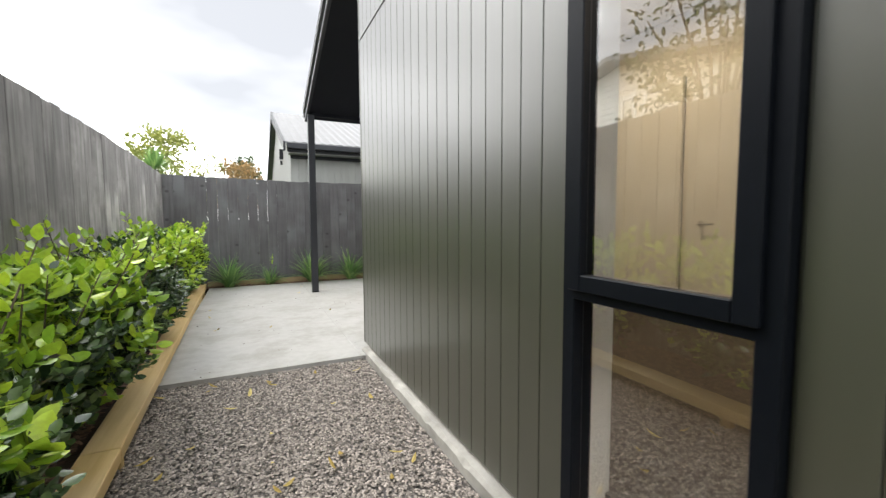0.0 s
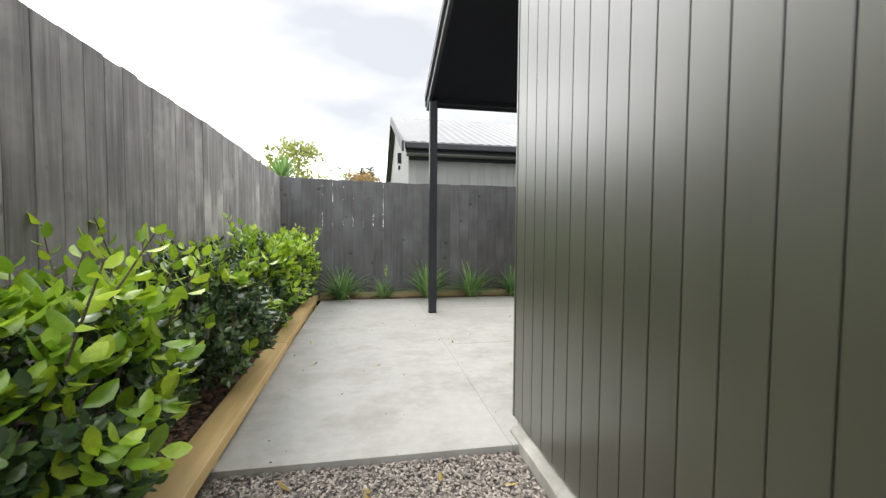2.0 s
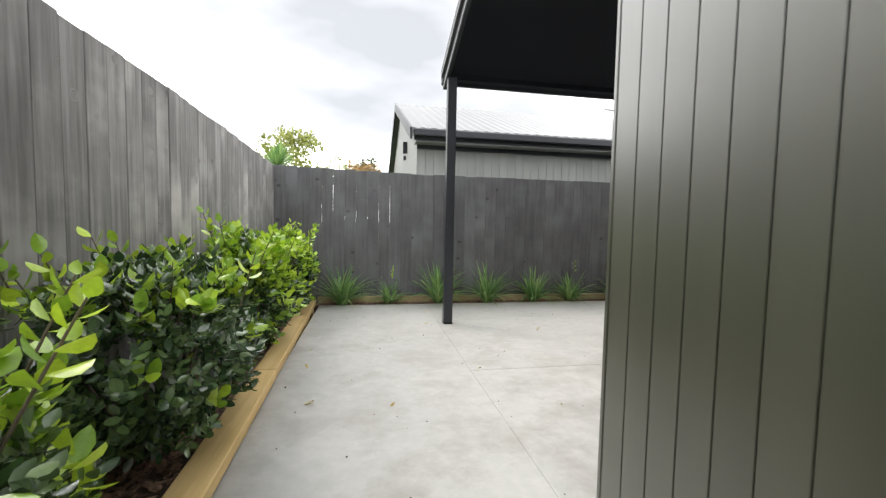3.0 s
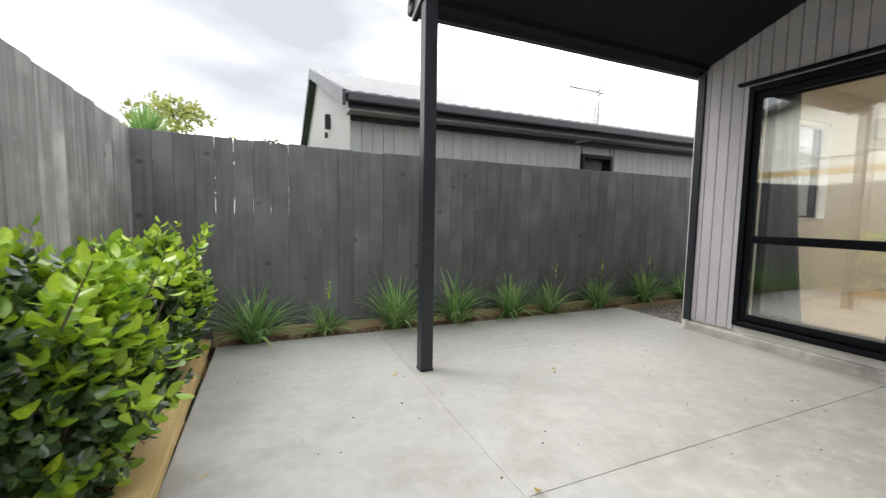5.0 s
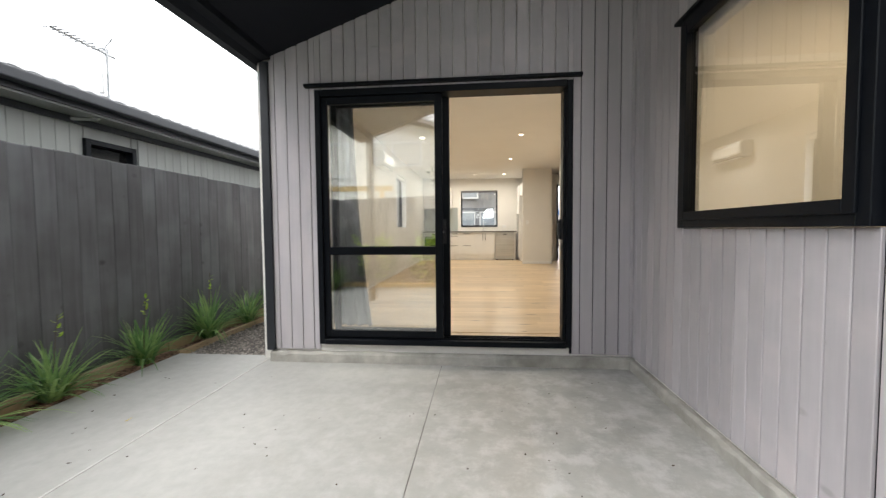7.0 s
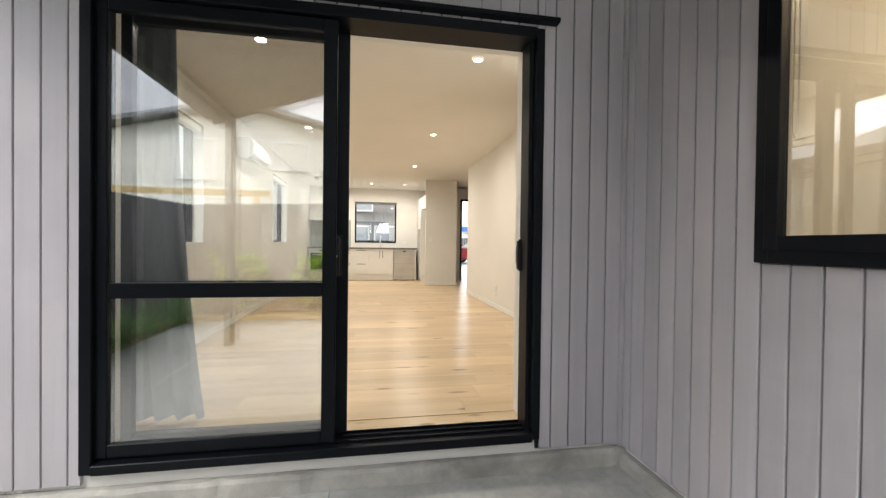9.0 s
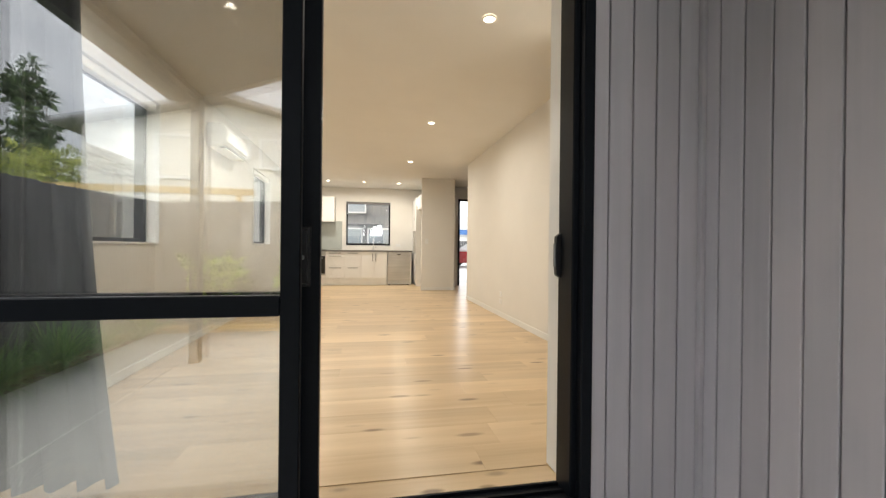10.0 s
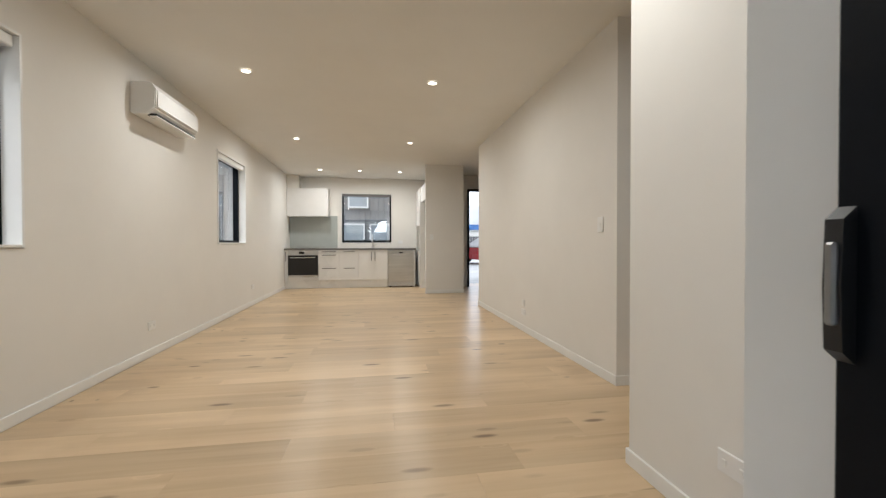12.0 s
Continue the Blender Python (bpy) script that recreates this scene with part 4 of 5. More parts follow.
# ---- plants ----
def add_leaf(verts, faces, base, along, side, length, width, cup=0.12, tip=0.0):
    """An oval leaf of eight faces with a folded midrib."""
    up = along.cross(side).normalized()
    mid, left, right = [], [], []
    for k, (u, w) in enumerate(((0.0, 0.0), (0.28, 0.82), (0.58, 1.0), (0.85, 0.6), (1.0, 0.0))):
        c = base + along * (u * length) - up * (0.18 * length * u * u + tip * u)
        mid.append(c)
        left.append(c + side * (w * width / 2) + up * (cup * width * w))
        right.append(c - side * (w * width / 2) + up * (cup * width * w))
    i = len(verts)
    verts += [tuple(mid[0]), tuple(mid[1]), tuple(mid[2]), tuple(mid[3]), tuple(mid[4]),
              tuple(left[1]), tuple(left[2]), tuple(left[3]), tuple(right[1]), tuple(right[2]), tuple(right[3])]
    faces += [(i, i + 1, i + 5), (i + 1, i + 2, i + 6, i + 5), (i + 2, i + 3, i + 7, i + 6), (i + 3, i + 4, i + 7),
              (i, i + 8, i + 1), (i + 1, i + 8, i + 9, i + 2), (i + 2, i + 9, i + 10, i + 3), (i + 3, i + 10, i + 4)]


def raw_part(name, verts, faces, mat, parent, smooth=False, stuff=True):
    me = bpy.data.meshes.new(name)
    me.from_pydata(verts, [], faces)
    me.materials.append(mat)
    if smooth:
        me.polygons.foreach_set("use_smooth", [True] * len(me.polygons))
    ob = new(name, me)
    ob.parent = parent
    if stuff:
        ob["kind"] = "stuff"
    return ob


def unit(rg):
    v = Vector((rg.gauss(0, 1), rg.gauss(0, 1), rg.gauss(0, 1)))
    return v.normalized()


def hedge_bush(seed, x, y, rx, ry, top, label, sprays=9, count=520, lime=0.5):
    """A broad-leaved hedge plant: a branching frame, shoots of paired leaves all round, brighter tips above."""
    rg = random.Random(seed)
    root = thing("hedge_shrub", label, "shrub", group="hedge shrubs along the fence", at=(x, y, 0.03))
    bm = bmesh.new()
    old_v, old_f, new_v, new_f = [], [], [], []
    for s in range(6):
        a = rg.uniform(0, 6.28)
        p0 = Vector((rg.uniform(-0.05, 0.05), rg.uniform(-0.05, 0.05), -0.02))
        p1 = p0 + Vector((0.3 * rx * math.cos(a), 0.3 * ry * math.sin(a), top * 0.35))
        p2 = p0 + Vector((0.6 * rx * math.cos(a), 0.6 * ry * math.sin(a), top * 0.75))
        tube(bm, [p0, p1, p2], 0.012, 6, 0.004)
    zc = top * 0.46
    for s in range(count):
        d = unit(rg)
        lump = 0.82 + 0.3 * noise.noise(Vector((d.x * 1.9 + seed, d.y * 1.9, d.z * 1.9)))
        depth = rg.uniform(0.62, 1.0) ** 0.7
        wide = 1.0 if d.z > -0.45 else 1.0 + 0.5 * (d.z + 0.45)
        c = Vector((d.x * rx * wide * lump * depth, d.y * ry * lump * depth, zc + d.z * (top - zc) * lump * depth * (1.0 if d.z > 0 else 0.92)))
        if c.z < 0.05:
            c.z = rg.uniform(0.05, 0.2)
        grow = (d * 0.7 + Vector((0, 0, 0.75)) + unit(rg) * 0.35).normalized()
        young = rg.random() < 0.03 + lime * (max(d.z + 0.1, 0.0) + 0.22 * max(d.x, 0.0))
        if depth < 0.8:
            young = False
        vs, fs = (new_v, new_f) if young else (old_v, old_f)
        n_leaf = rg.randint(5, 8) if not young else rg.randint(4, 6)
        side0 = grow.cross(unit(rg)).normalized()
        for k in range(n_leaf):
            q = Matrix.Rotation(k * 2.4 + rg.uniform(-0.4, 0.4), 3, grow)
            out = q @ side0
            along = (out * rg.uniform(0.7, 1.1) + grow * rg.uniform(0.25, 0.9)).normalized()
            side = along.cross(grow)
            side = (side if side.length > 0.05 else along.cross(side0)).normalized()
            ln = rg.uniform(0.058, 0.092) if young else rg.uniform(0.036, 0.058)
            add_leaf(vs, fs, c + grow * (k * (0.016 if young else 0.011) - 0.03), along, side, ln, ln * rg.uniform(0.52, 0.66), cup=rg.uniform(0.05, 0.2))
    for s in range(sprays):   # long shoots standing out of the top
        a = rg.uniform(0, 6.28)
        r = rg.uniform(0.2, 0.85)
        base = Vector((r * rx * math.cos(a), r * ry * math.sin(a), top * rg.uniform(0.72, 0.86)))
        lean = (Vector((math.cos(a) * 0.45, math.sin(a) * 0.45, 1)) + unit(rg) * 0.2).normalized()
        ln = rg.uniform(0.13, 0.26)
        tube(bm, [base - lean * 0.1, base + lean * ln * 0.5, base + lean * ln], 0.004, 5, 0.002)
        side0 = lean.cross(unit(rg)).normalized()
        for k in range(9):
            out = Matrix.Rotation(k * 2.4, 3, lean) @ side0
            along = (out + lean * (0.3 + 0.08 * k)).normalized()
            side = along.cross(lean).normalized()
            l2 = rg.uniform(0.06, 0.095) * (1 - 0.03 * k)
            add_leaf(new_v, new_f, base + lean * (ln * k / 8), along, side, l2, l2 * 0.6, cup=0.15)
    part("stem", bm, STEM, root)
    raw_part("foliage", old_v, old_f, HEDGE, root, smooth=True)
    raw_part("young_foliage", new_v, new_f, HEDGE_TIP, root, smooth=True)
    return root


for k, (hy, hx, rx, ry, top, lime, shoots) in enumerate(((6.75, -0.86, 0.38, 0.48, 1.0, 0.6, 9), (5.5, -0.87, 0.42, 0.66, 1.02, 0.75, 14), (4.05, -0.86, 0.46, 0.74, 0.98, 0.12, 11), (2.6, -0.83, 0.5, 0.74, 0.93, 0.65, 22),
                                                         (1.25, -0.83, 0.5, 0.64, 0.93, 0.65, 20), (0.15, -0.83, 0.5, 0.64, 0.9, 0.65, 18))):
    hedge_bush(11 + k, hx, hy, rx, ry, top, "glossy dark green hedge shrub with " + ("lime young tips" if lime > 0.2 else "few young tips"), sprays=shoots, count=1050, lime=lime)


def strap_plant(seed, x, y, size, stalk):
    rg = random.Random(seed)
    label = "arching dark green strap-leaf tuft " + ("with a thin flower stalk" if stalk else "in brown bark mulch")
    root = thing("strap_leaf_plant", label, "plant", group="strap-leaf plants along the back fence", at=(x, min(y, 7.53), -0.005))
    verts, faces = [], []
    for s in range(int(95 * size)):
        a = rg.uniform(0, 6.28)
        lean = rg.uniform(0.15, 1.1)
        ln = rg.uniform(0.32, 0.52) * size
        w = rg.uniform(0.009, 0.0155)
        side = Vector((-math.sin(a), math.cos(a), 0))
        p = Vector((rg.uniform(-0.05, 0.05), rg.uniform(-0.04, 0.04), -0.01))
        ang = 1.5 - lean * 0.75
        i = len(verts)
        for k in range(6):
            ww = w * (1 - (k / 5) ** 2 * 0.9)
            lift = Vector((0, 0, ww * 0.35))
            verts += [tuple(p + side * ww + lift), tuple(p), tuple(p - side * ww + lift)]
            p = p + Vector((math.cos(a) * math.cos(ang), math.sin(a) * math.cos(ang), math.sin(ang))) * (ln / 5)
            ang -= lean * rg.uniform(0.14, 0.42)
        for k in range(5):
            b = i + 3 * k
            faces += [(b, b + 1, b + 4, b + 3), (b + 1, b + 2, b + 5, b + 4)]
    half = len(faces) // 20 * 10
    raw_part("inner_leaves", verts[:half // 10 * 18], faces[:half], STRAP, root, smooth=True)
    cut = half // 10 * 18
    raw_part("outer_leaves", verts[cut:], [tuple(i - cut for i in f) for f in faces[half:]], STRAP, root, smooth=True)
    if stalk:
        bm = bmesh.new()
        tube(bm, [(0, 0, 0), (0.02, 0.01, 0.3), (0.05, 0.0, 0.5 * size + 0.08)], 0.004, 5, 0.002)
        part("flower_stalk", bm, STEM, root)
        v2, f2 = [], []
        for k in range(8):
            d = unit(rg)
            add_leaf(v2, f2, Vector((0.045, 0, 0.42 * size + 0.02 * k)), (d + Vector((0, 0, 0.5))).normalized(), d.cross(Vector((0, 0, 1))).normalized(), 0.05, 0.022)
        raw_part("flower_leaves", v2, f2, HEDGE_TIP, root)
    return root


for k, (px, py, sz, st) in enumerate(((-0.28, 7.46, 1.1, False), (0.34, 7.54, 0.7, True), (1.02, 7.5, 1.15, False), (1.72, 7.5, 1.1, False), (2.42, 7.55, 1.0, False), (3.0, 7.56, 0.9, True),
                                      (3.75, 7.56, 0.9, True), (4.6, 7.56, 1.1, True), (5.35, 7.56, 0.95, False), (6.1, 7.56, 1.0, False), (6.9, 7.56, 1.0, False))):
    strap_plant(40 + k, px, py, sz * 1.15, st)

# ---- loose stones, bark, fallen leaves ----
ICO = [(0, 0, 1), (0.9, 0, 0.25), (0.25, 0.88, 0.2), (-0.75, 0.52, 0.22), (-0.7, -0.55, 0.2), (0.3, -0.85, 0.25), (0, 0, -0.8)]
ICO_F = [(0, 1, 2), (0, 2, 3), (0, 3, 4), (0, 4, 5), (0, 5, 1), (6, 2, 1), (6, 3, 2), (6, 4, 3), (6, 5, 4), (6, 1, 5)]


def scatter(name, label, category, mat, count, area, z, size, seed, flat=0.62, long=1.5):
    rs = np.random.RandomState(seed)
    base = np.array(ICO)
    n = len(base)
    pos = np.stack([rs.uniform(area[0], area[1], count), rs.uniform(area[2], area[3], count), z + rs.uniform(-0.4, 0.55, count) * size], 1)
    sc = size * rs.uniform(0.55, 1.25, (count, 1)) * np.stack([rs.uniform(0.8, long, count), np.ones(count), rs.uniform(flat * 0.7, flat * 1.3, count)], 1)
    v = base[None] * sc[:, None, :] * rs.uniform(0.75, 1.2, (count, n, 1))
    a, b = rs.uniform(0, 6.283, count), rs.uniform(-0.5, 0.5, count)
    ca, sa, cb, sb = np.cos(a)[:, None], np.sin(a)[:, None], np.cos(b)[:, None], np.sin(b)[:, None]
    x, yy, zz = v[..., 0], v[..., 1], v[..., 2]
    x, zz = x * cb - zz * sb, x * sb + zz * cb
    x, yy = x * ca - yy * sa, x * sa + yy * ca
    v = np.stack([x, yy, zz], 2) + pos[:, None, :]
    f = (np.array(ICO_F)[None] + (np.arange(count) * n)[:, None, None]).reshape(-1, 3)
    me = bpy.data.meshes.new(name)
    me.from_pydata(v.reshape(-1, 3).tolist(), [], f.tolist())
    me.materials.append(mat)
    return tagged(new(name, me), label, category, kind="stuff")


scatter("gravel", "loose grey and brown pea gravel beside the wall", "gravel", STONE, 62000, (-0.66, 0.85, -1.0, 3.155), -0.03, 0.0082, 1)
scatter("gravel", "loose grey gravel strip beside the north wall", "gravel", STONE, 9000, (4.07, 7.6, 6.46, 7.46), -0.04, 0.013, 2)
scatter("bark_mulch", "brown bark chips over the hedge bed", "mulch", BARK, 9000, (FX + 0.02, -0.69, 0.2, 7.5), 0.035, 0.016, 3, flat=0.3, long=2.6)
scatter("bark_mulch", "brown bark chips over the back bed", "mulch", BARK, 5000, (-0.6, 7.5, 7.45, 7.59), -0.004, 0.015, 4, flat=0.3, long=2.6)
rg = random.Random(9)
lv, lf = [], []
for k in range(70):
    if k < 56:
        p = Vector((rg.uniform(-0.45, 0.82), rg.uniform(0.2, 3.1), -0.012))
    else:
        p = Vector((rg.choice((rg.uniform(-0.55, -0.2), rg.uniform(-0.5, 3.0))), rg.uniform(3.2, 7.4), 0.006))
    a = rg.uniform(0, 6.28)
    al = Vector((math.cos(a), math.sin(a), rg.uniform(0.05, 0.3))).normalized()
    add_leaf(lv, lf, p, al, al.cross(Vector((0, 0, 1))).normalized(), rg.uniform(0.04, 0.085), rg.uniform(0.014, 0.028), cup=0.25)
me = bpy.data.meshes.new("fallen_leaves")
me.from_pydata(lv, [], lf)
me.materials.append(DRYLEAF)
tagged(new("fallen_leaves", me), "scattered dry yellow leaves on gravel and concrete", "leaves", kind="stuff")
scatter("slab_crumbs", "small dark crumbs of dirt on the concrete", "debris", SOIL, 130, (-0.5, 3.6, 3.1, 7.3), 0.004, 0.006, 6)


# ---- trees beyond the fences ----
def tree(seed, x, y, height, spread, mat, label, clumps=46, leaf_len=0.22, trunk_r=0.14, bare=0.35):
    rg = random.Random(seed)
    root = thing("tree", label, "tree", at=(x, y, -0.12))
    bm = bmesh.new()
    fork = height * bare
    tube(bm, [(0, 0, 0), (0.05, 0.03, fork * 0.5), (0.0, 0.08, fork)], trunk_r, 8, trunk_r * 0.7)
    verts, faces = [], []
    for c in range(clumps):
        a, e = rg.uniform(0, 6.28), rg.uniform(-0.3, 1.0)
        r = spread * rg.uniform(0.35, 1.0) * math.sqrt(max(0.1, 1 - 0.75 * max(e, 0) ** 2))
        tip = Vector((math.cos(a) * r, math.sin(a) * r, fork + (height - fork) * (0.3 + 0.62 * max(e, -0.25)) + rg.uniform(-0.2, 0.2)))
        midp = tip * 0.5 + Vector((0, 0, fork * 0.55))
        if c % 3 == 0:
            tube(bm, [(0, 0.08, fork * rg.uniform(0.8, 1.0)), midp, tip], trunk_r * 0.28, 5, 0.012)
        size = spread * rg.uniform(0.14, 0.3)
        for k in range(34):
            d = unit(rg)
            p = tip + d * size * rg.uniform(0.3, 1.0)
            al = (d + unit(rg) * 0.8).normalized()
            sd_ = al.cross(unit(rg)).normalized()
            ln = leaf_len * rg.uniform(0.6, 1.2)
            add_leaf(verts, faces, p, al, sd_, ln, ln * 0.5)
    part("trunk", bm, STEM, root)
    raw_part("crown", verts, faces, mat, root)
    return root


def palm_tuft(seed, x, y, height, label):
    """A trunk with a head of long stiff leaves."""
    rg = random.Random(seed)
    root = thing("cabbage_tree", label, "tree", at=(x, y, -0.12))
    bm = bmesh.new()
    tube(bm, [(0, 0, 0), (0.03, 0, height * 0.5), (0, 0.02, height)], 0.12, 8, 0.09)
    part("trunk", bm, STEM, root)
    verts, faces = [], []
    for s in range(150):
        d = unit(rg)
        d.z = d.z * 0.7 + 0.35
        d.normalize()
        sd_ = d.cross(Vector((0, 0, 1))).normalized()
        add_leaf(verts, faces, Vector((0, 0, height)), d, sd_, rg.uniform(0.34, 0.55), 0.035, cup=0.1, tip=0.05)
    raw_part("crown", verts, faces, STRAP, root)
    return root


tree(70, -2.8, 18.0, 4.7, 1.3, TREE_A, "light yellow-green spring tree behind the back fence", clumps=95, leaf_len=0.16, trunk_r=0.07)
tree(71, -1.65, 22.0, 4.5, 1.1, TREE_A, "sparse pale tree behind the back fence", clumps=40, leaf_len=0.12, trunk_r=0.05)
tree(72, -0.35, 22.0, 4.2, 1.2, TREE_B, "small orange-brown tree behind the back fence", clumps=70, leaf_len=0.16, trunk_r=0.06)
tree(73, -0.1, 25.0, 4.7, 0.9, TREE_C, "dark green tree far behind the back fence", clumps=60, leaf_len=0.18, trunk_r=0.06)
palm_tuft(74, -1.86, 11.2, 2.38, "spiky cabbage tree head rising over the back fence")
tree(75, -5.9, 4.5, 6.6, 1.5, TREE_C, "large dark-leaved tree behind the side fence", clumps=80, leaf_len=0.13)
tree(76, -10.5, 15.5, 4.6, 2.2, TREE_A, "yellow-green tree beside the cream house", clumps=40, leaf_len=0.25)
tree(77, -13.0, 17.6, 8.7, 1.1, TREE_C, "tall dark conifer beside the cream house", clumps=60, leaf_len=0.3, bare=0.2)

# ---- neighbouring house behind the back fence ----
nb = thing("neighbour_house", "grey clad single-storey house with a pale metal gable roof", "house")
NX0, NX1, NY0, NY1, NRY = 0.87, 15.5, 9.1, 16.9, 13.0
bm = bmesh.new()
for x0, x1, z0, z1 in ((NX0, 4.78, -0.12, 2.48), (5.42, NX1, -0.12, 2.48), (4.78, 5.42, -0.12, 1.2), (4.78, 5.42, 2.2, 2.48)):
    box(bm, x0 + 0.02, x1, NY0 + 0.02, NY0 + 0.14, z0, z1)
nbw = part("wall", bm, NB_WALL, nb)
nb_board = board_mesh("board", 0.146, 0.02, NB_WALL, 'y')
for k in range(66):
    bx_ = NX0 + 0.075 + k * 0.15
    piece("board", nb_board, nbw, (bx_, NY0 - 0.002, 0.6), (1, 1, 1.87 if not 4.7 < bx_ < 5.5 else 0.6), (0, 0, math.pi))
bm = bmesh.new()
prism(bm, [(NY0 + 0.02, -0.12), (NY1, -0.12), (NY1, 2.6), (NRY, 4.1), (NY0 + 0.02, 2.6)], 'x', NX0, NX0 + 0.1)
part("gable_wall", bm, NB_GABLE, nb, "pale gable end")


def nb_roof(y_edge, z_edge, name):
    """A roof slope of pressed metal with rounded ribs."""
    verts, faces = [], []
    xs = np.arange(NX0 - 0.12, NX1 + 0.1, 0.045)
    for k, xx in enumerate(xs):
        rib = 0.016 * (0.5 + 0.5 * math.cos(2 * math.pi * k / 4))
        for yy, zz in ((y_edge, z_edge), (NRY, 4.24)):
            verts.append((xx, yy, zz + rib))
            verts.append((xx, yy, zz - 0.03))
    for k in range(len(xs) - 1):
        i = 4 * k
        faces += [(i, i + 4, i + 6, i + 2), (i + 1, i + 3, i + 7, i + 5), (i, i + 1, i + 5, i + 4)]
    return raw_part(name, verts, faces, NB_ROOF, nb, stuff=False)


nb_roof(NY0 - 0.38, 2.65, "roof")
nb_roof(2 * NRY - NY0 + 0.38, 2.65, "roof")
boxpart("gutter", (NX0 - 0.1, NX1, NY0 - 0.44, NY0 - 0.33, 2.52, 2.63), CHARCOAL, nb, bevel=0.015, segments=2)
boxpart("fascia", (NX0 - 0.08, NX1, NY0 - 0.32, NY0 - 0.29, 2.47, 2.62), CHARCOAL, nb)
boxpart("eave_lining", (NX0 - 0.05, NX1, NY0 - 0.29, NY0, 2.45, 2.47), NB_GABLE, nb)
boxpart("eave_trim", (NX0, NX1, NY0 - 0.035, NY0 - 0.004, 2.38, 2.448), CHARCOAL, nb)
bm = bmesh.new()
prism(bm, [(NY0 - 0.38, 2.47), (NRY, 4.05), (NY1 + 0.3, 2.47), (NY1 + 0.3, 2.66), (NRY, 4.26), (NY0 - 0.38, 2.66)], 'x', NX0 - 0.16, NX0 - 0.12)
part("barge_board", bm, CHARCOAL, nb)
nwin = boxpart("window", (4.8, 5.4, NY0 + 0.05, NY0 + 0.1, 1.2, 2.2), OVENGLASS, nb)
bm = bmesh.new()
frame_ring(bm, 'y', NY0 - 0.05, NY0 + 0.05, 4.76, 5.44, 1.18, 2.24, 0.06)
part("frame", bm, ALU, nwin)
boxpart("wall_lamp", (NX0 - 0.09, NX0, 10.95, 11.05, 2.62, 2.86), CHARCOAL, nb, "small dark wall lamp")
boxpart("vent", (NX0 - 0.05, NX0, 11.3, 11.4, 2.53, 2.62), CHARCOAL, nb, "small dark gable vent")
# aerial
aerial = thing("tv_aerial", "thin silver television aerial on a bent mast", "aerial", at=(4.82, NY0 - 0.3, 2.52))
bm = bmesh.new()
tube(bm, [(-0.2, 0.28, -0.1), (-0.06, 0.1, -0.08), (0.0, 0, 0.02), (0, 0, 0.72)], 0.022, 8)
part("mast", bm, GALV, aerial)
bm = bmesh.new()
tube(bm, [(-0.62, 0, 0.68), (0.1, 0, 0.66)], 0.015, 6)
part("boom", bm, GALV, aerial)
for k in range(9):
    bm = bmesh.new()
    xx = -0.6 + k * 0.062
    tube(bm, [(xx, -0.08, 0.68), (xx, 0.08, 0.68)], 0.009, 5)
    part("element", bm, GALV, aerial)
bm = bmesh.new()
tube(bm, [(-0.12, -0.2, 0.78), (-0.06, 0, 0.67), (-0.12, 0.2, 0.78)], 0.01, 5)
part("reflector", bm, GALV, aerial)
bm = bmesh.new()
box(bm, -0.1, -0.05, -0.03, 0.03, 0.2, 0.42, bevel=0.008)
part("amplifier", bm, PLASTIC, aerial, "small white amplifier box")

# ---- cream house behind the side fence ----
ch = thing("cream_house", "two-storey cream weatherboard house with a low gable", "house")
CX = -8.5
bm = bmesh.new()
prism(bm, [(5.0, -0.12), (13.1, -0.12), (13.1, 4.8), (9.05, 5.7), (5.0, 4.8)], 'x', CX - 7, CX - 0.03)
chw = part("wall", bm, WEATHERBOARD, ch)
bm = bmesh.new()
prism(bm, [(0.0, 0.0), (0.03, 0.0), (0.012, 0.19), (0.0, 0.19)], 'y', -0.5, 0.5)
wb_mesh = mesh_of("weatherboard", bm, WEATHERBOARD)
z = 1.2
while z < 5.5:
    half = 4.05 if z + 0.19 < 4.8 else max(0.3, 4.05 * (5.7 - z - 0.19) / 0.9)
    piece("weatherboard", wb_mesh, chw, (CX - 0.03, 9.05, z), (1, 2 * half, 1))
    z += 0.175
bm = bmesh.new()
prism(bm, [(4.4, 4.68), (9.05, 5.75), (13.7, 4.68), (13.7, 4.82), (9.05, 5.9), (4.4, 4.82)], 'x', CX - 7.3, CX + 0.5)
part("roof", bm, NB_ROOF, ch)
for y0, y1, z0, z1 in ((6.93, 8.05, 3.7, 4.6), (8.42, 8.83, 4.0, 4.63), (9.9, 11.1, 3.3, 4.6)):
    wn_ = boxpart("window", (CX, CX + 0.03, y0, y1, z0, z1), OVENGLASS, ch)
    bm = bmesh.new()
    frame_ring(bm, 'x', CX - 0.01, CX + 0.06, y0 - 0.05, y1 + 0.05, z0 - 0.05, z1 + 0.05, 0.09)
    part("frame", bm, GLOSSWHITE, wn_)
    boxpart("net_curtain", (CX + 0.031, CX + 0.034, y0 + 0.05, y1 - 0.05, z0 + 0.05, z1 - 0.05), WEATHERBOARD, wn_)
pg = thing("timber_frame", "raw pine carport beam showing over the side fence", "carport", at=(-4.0, 9.0, -0.12))
for yy in (-1.6, 3.6):
    boxpart("post", (-0.05, 0.05, yy - 0.05, yy + 0.05, 0, 2.4), PINE, pg)
boxpart("beam", (-0.04, 0.04, -1.9, 3.9, 2.4, 2.54), PINE, pg)

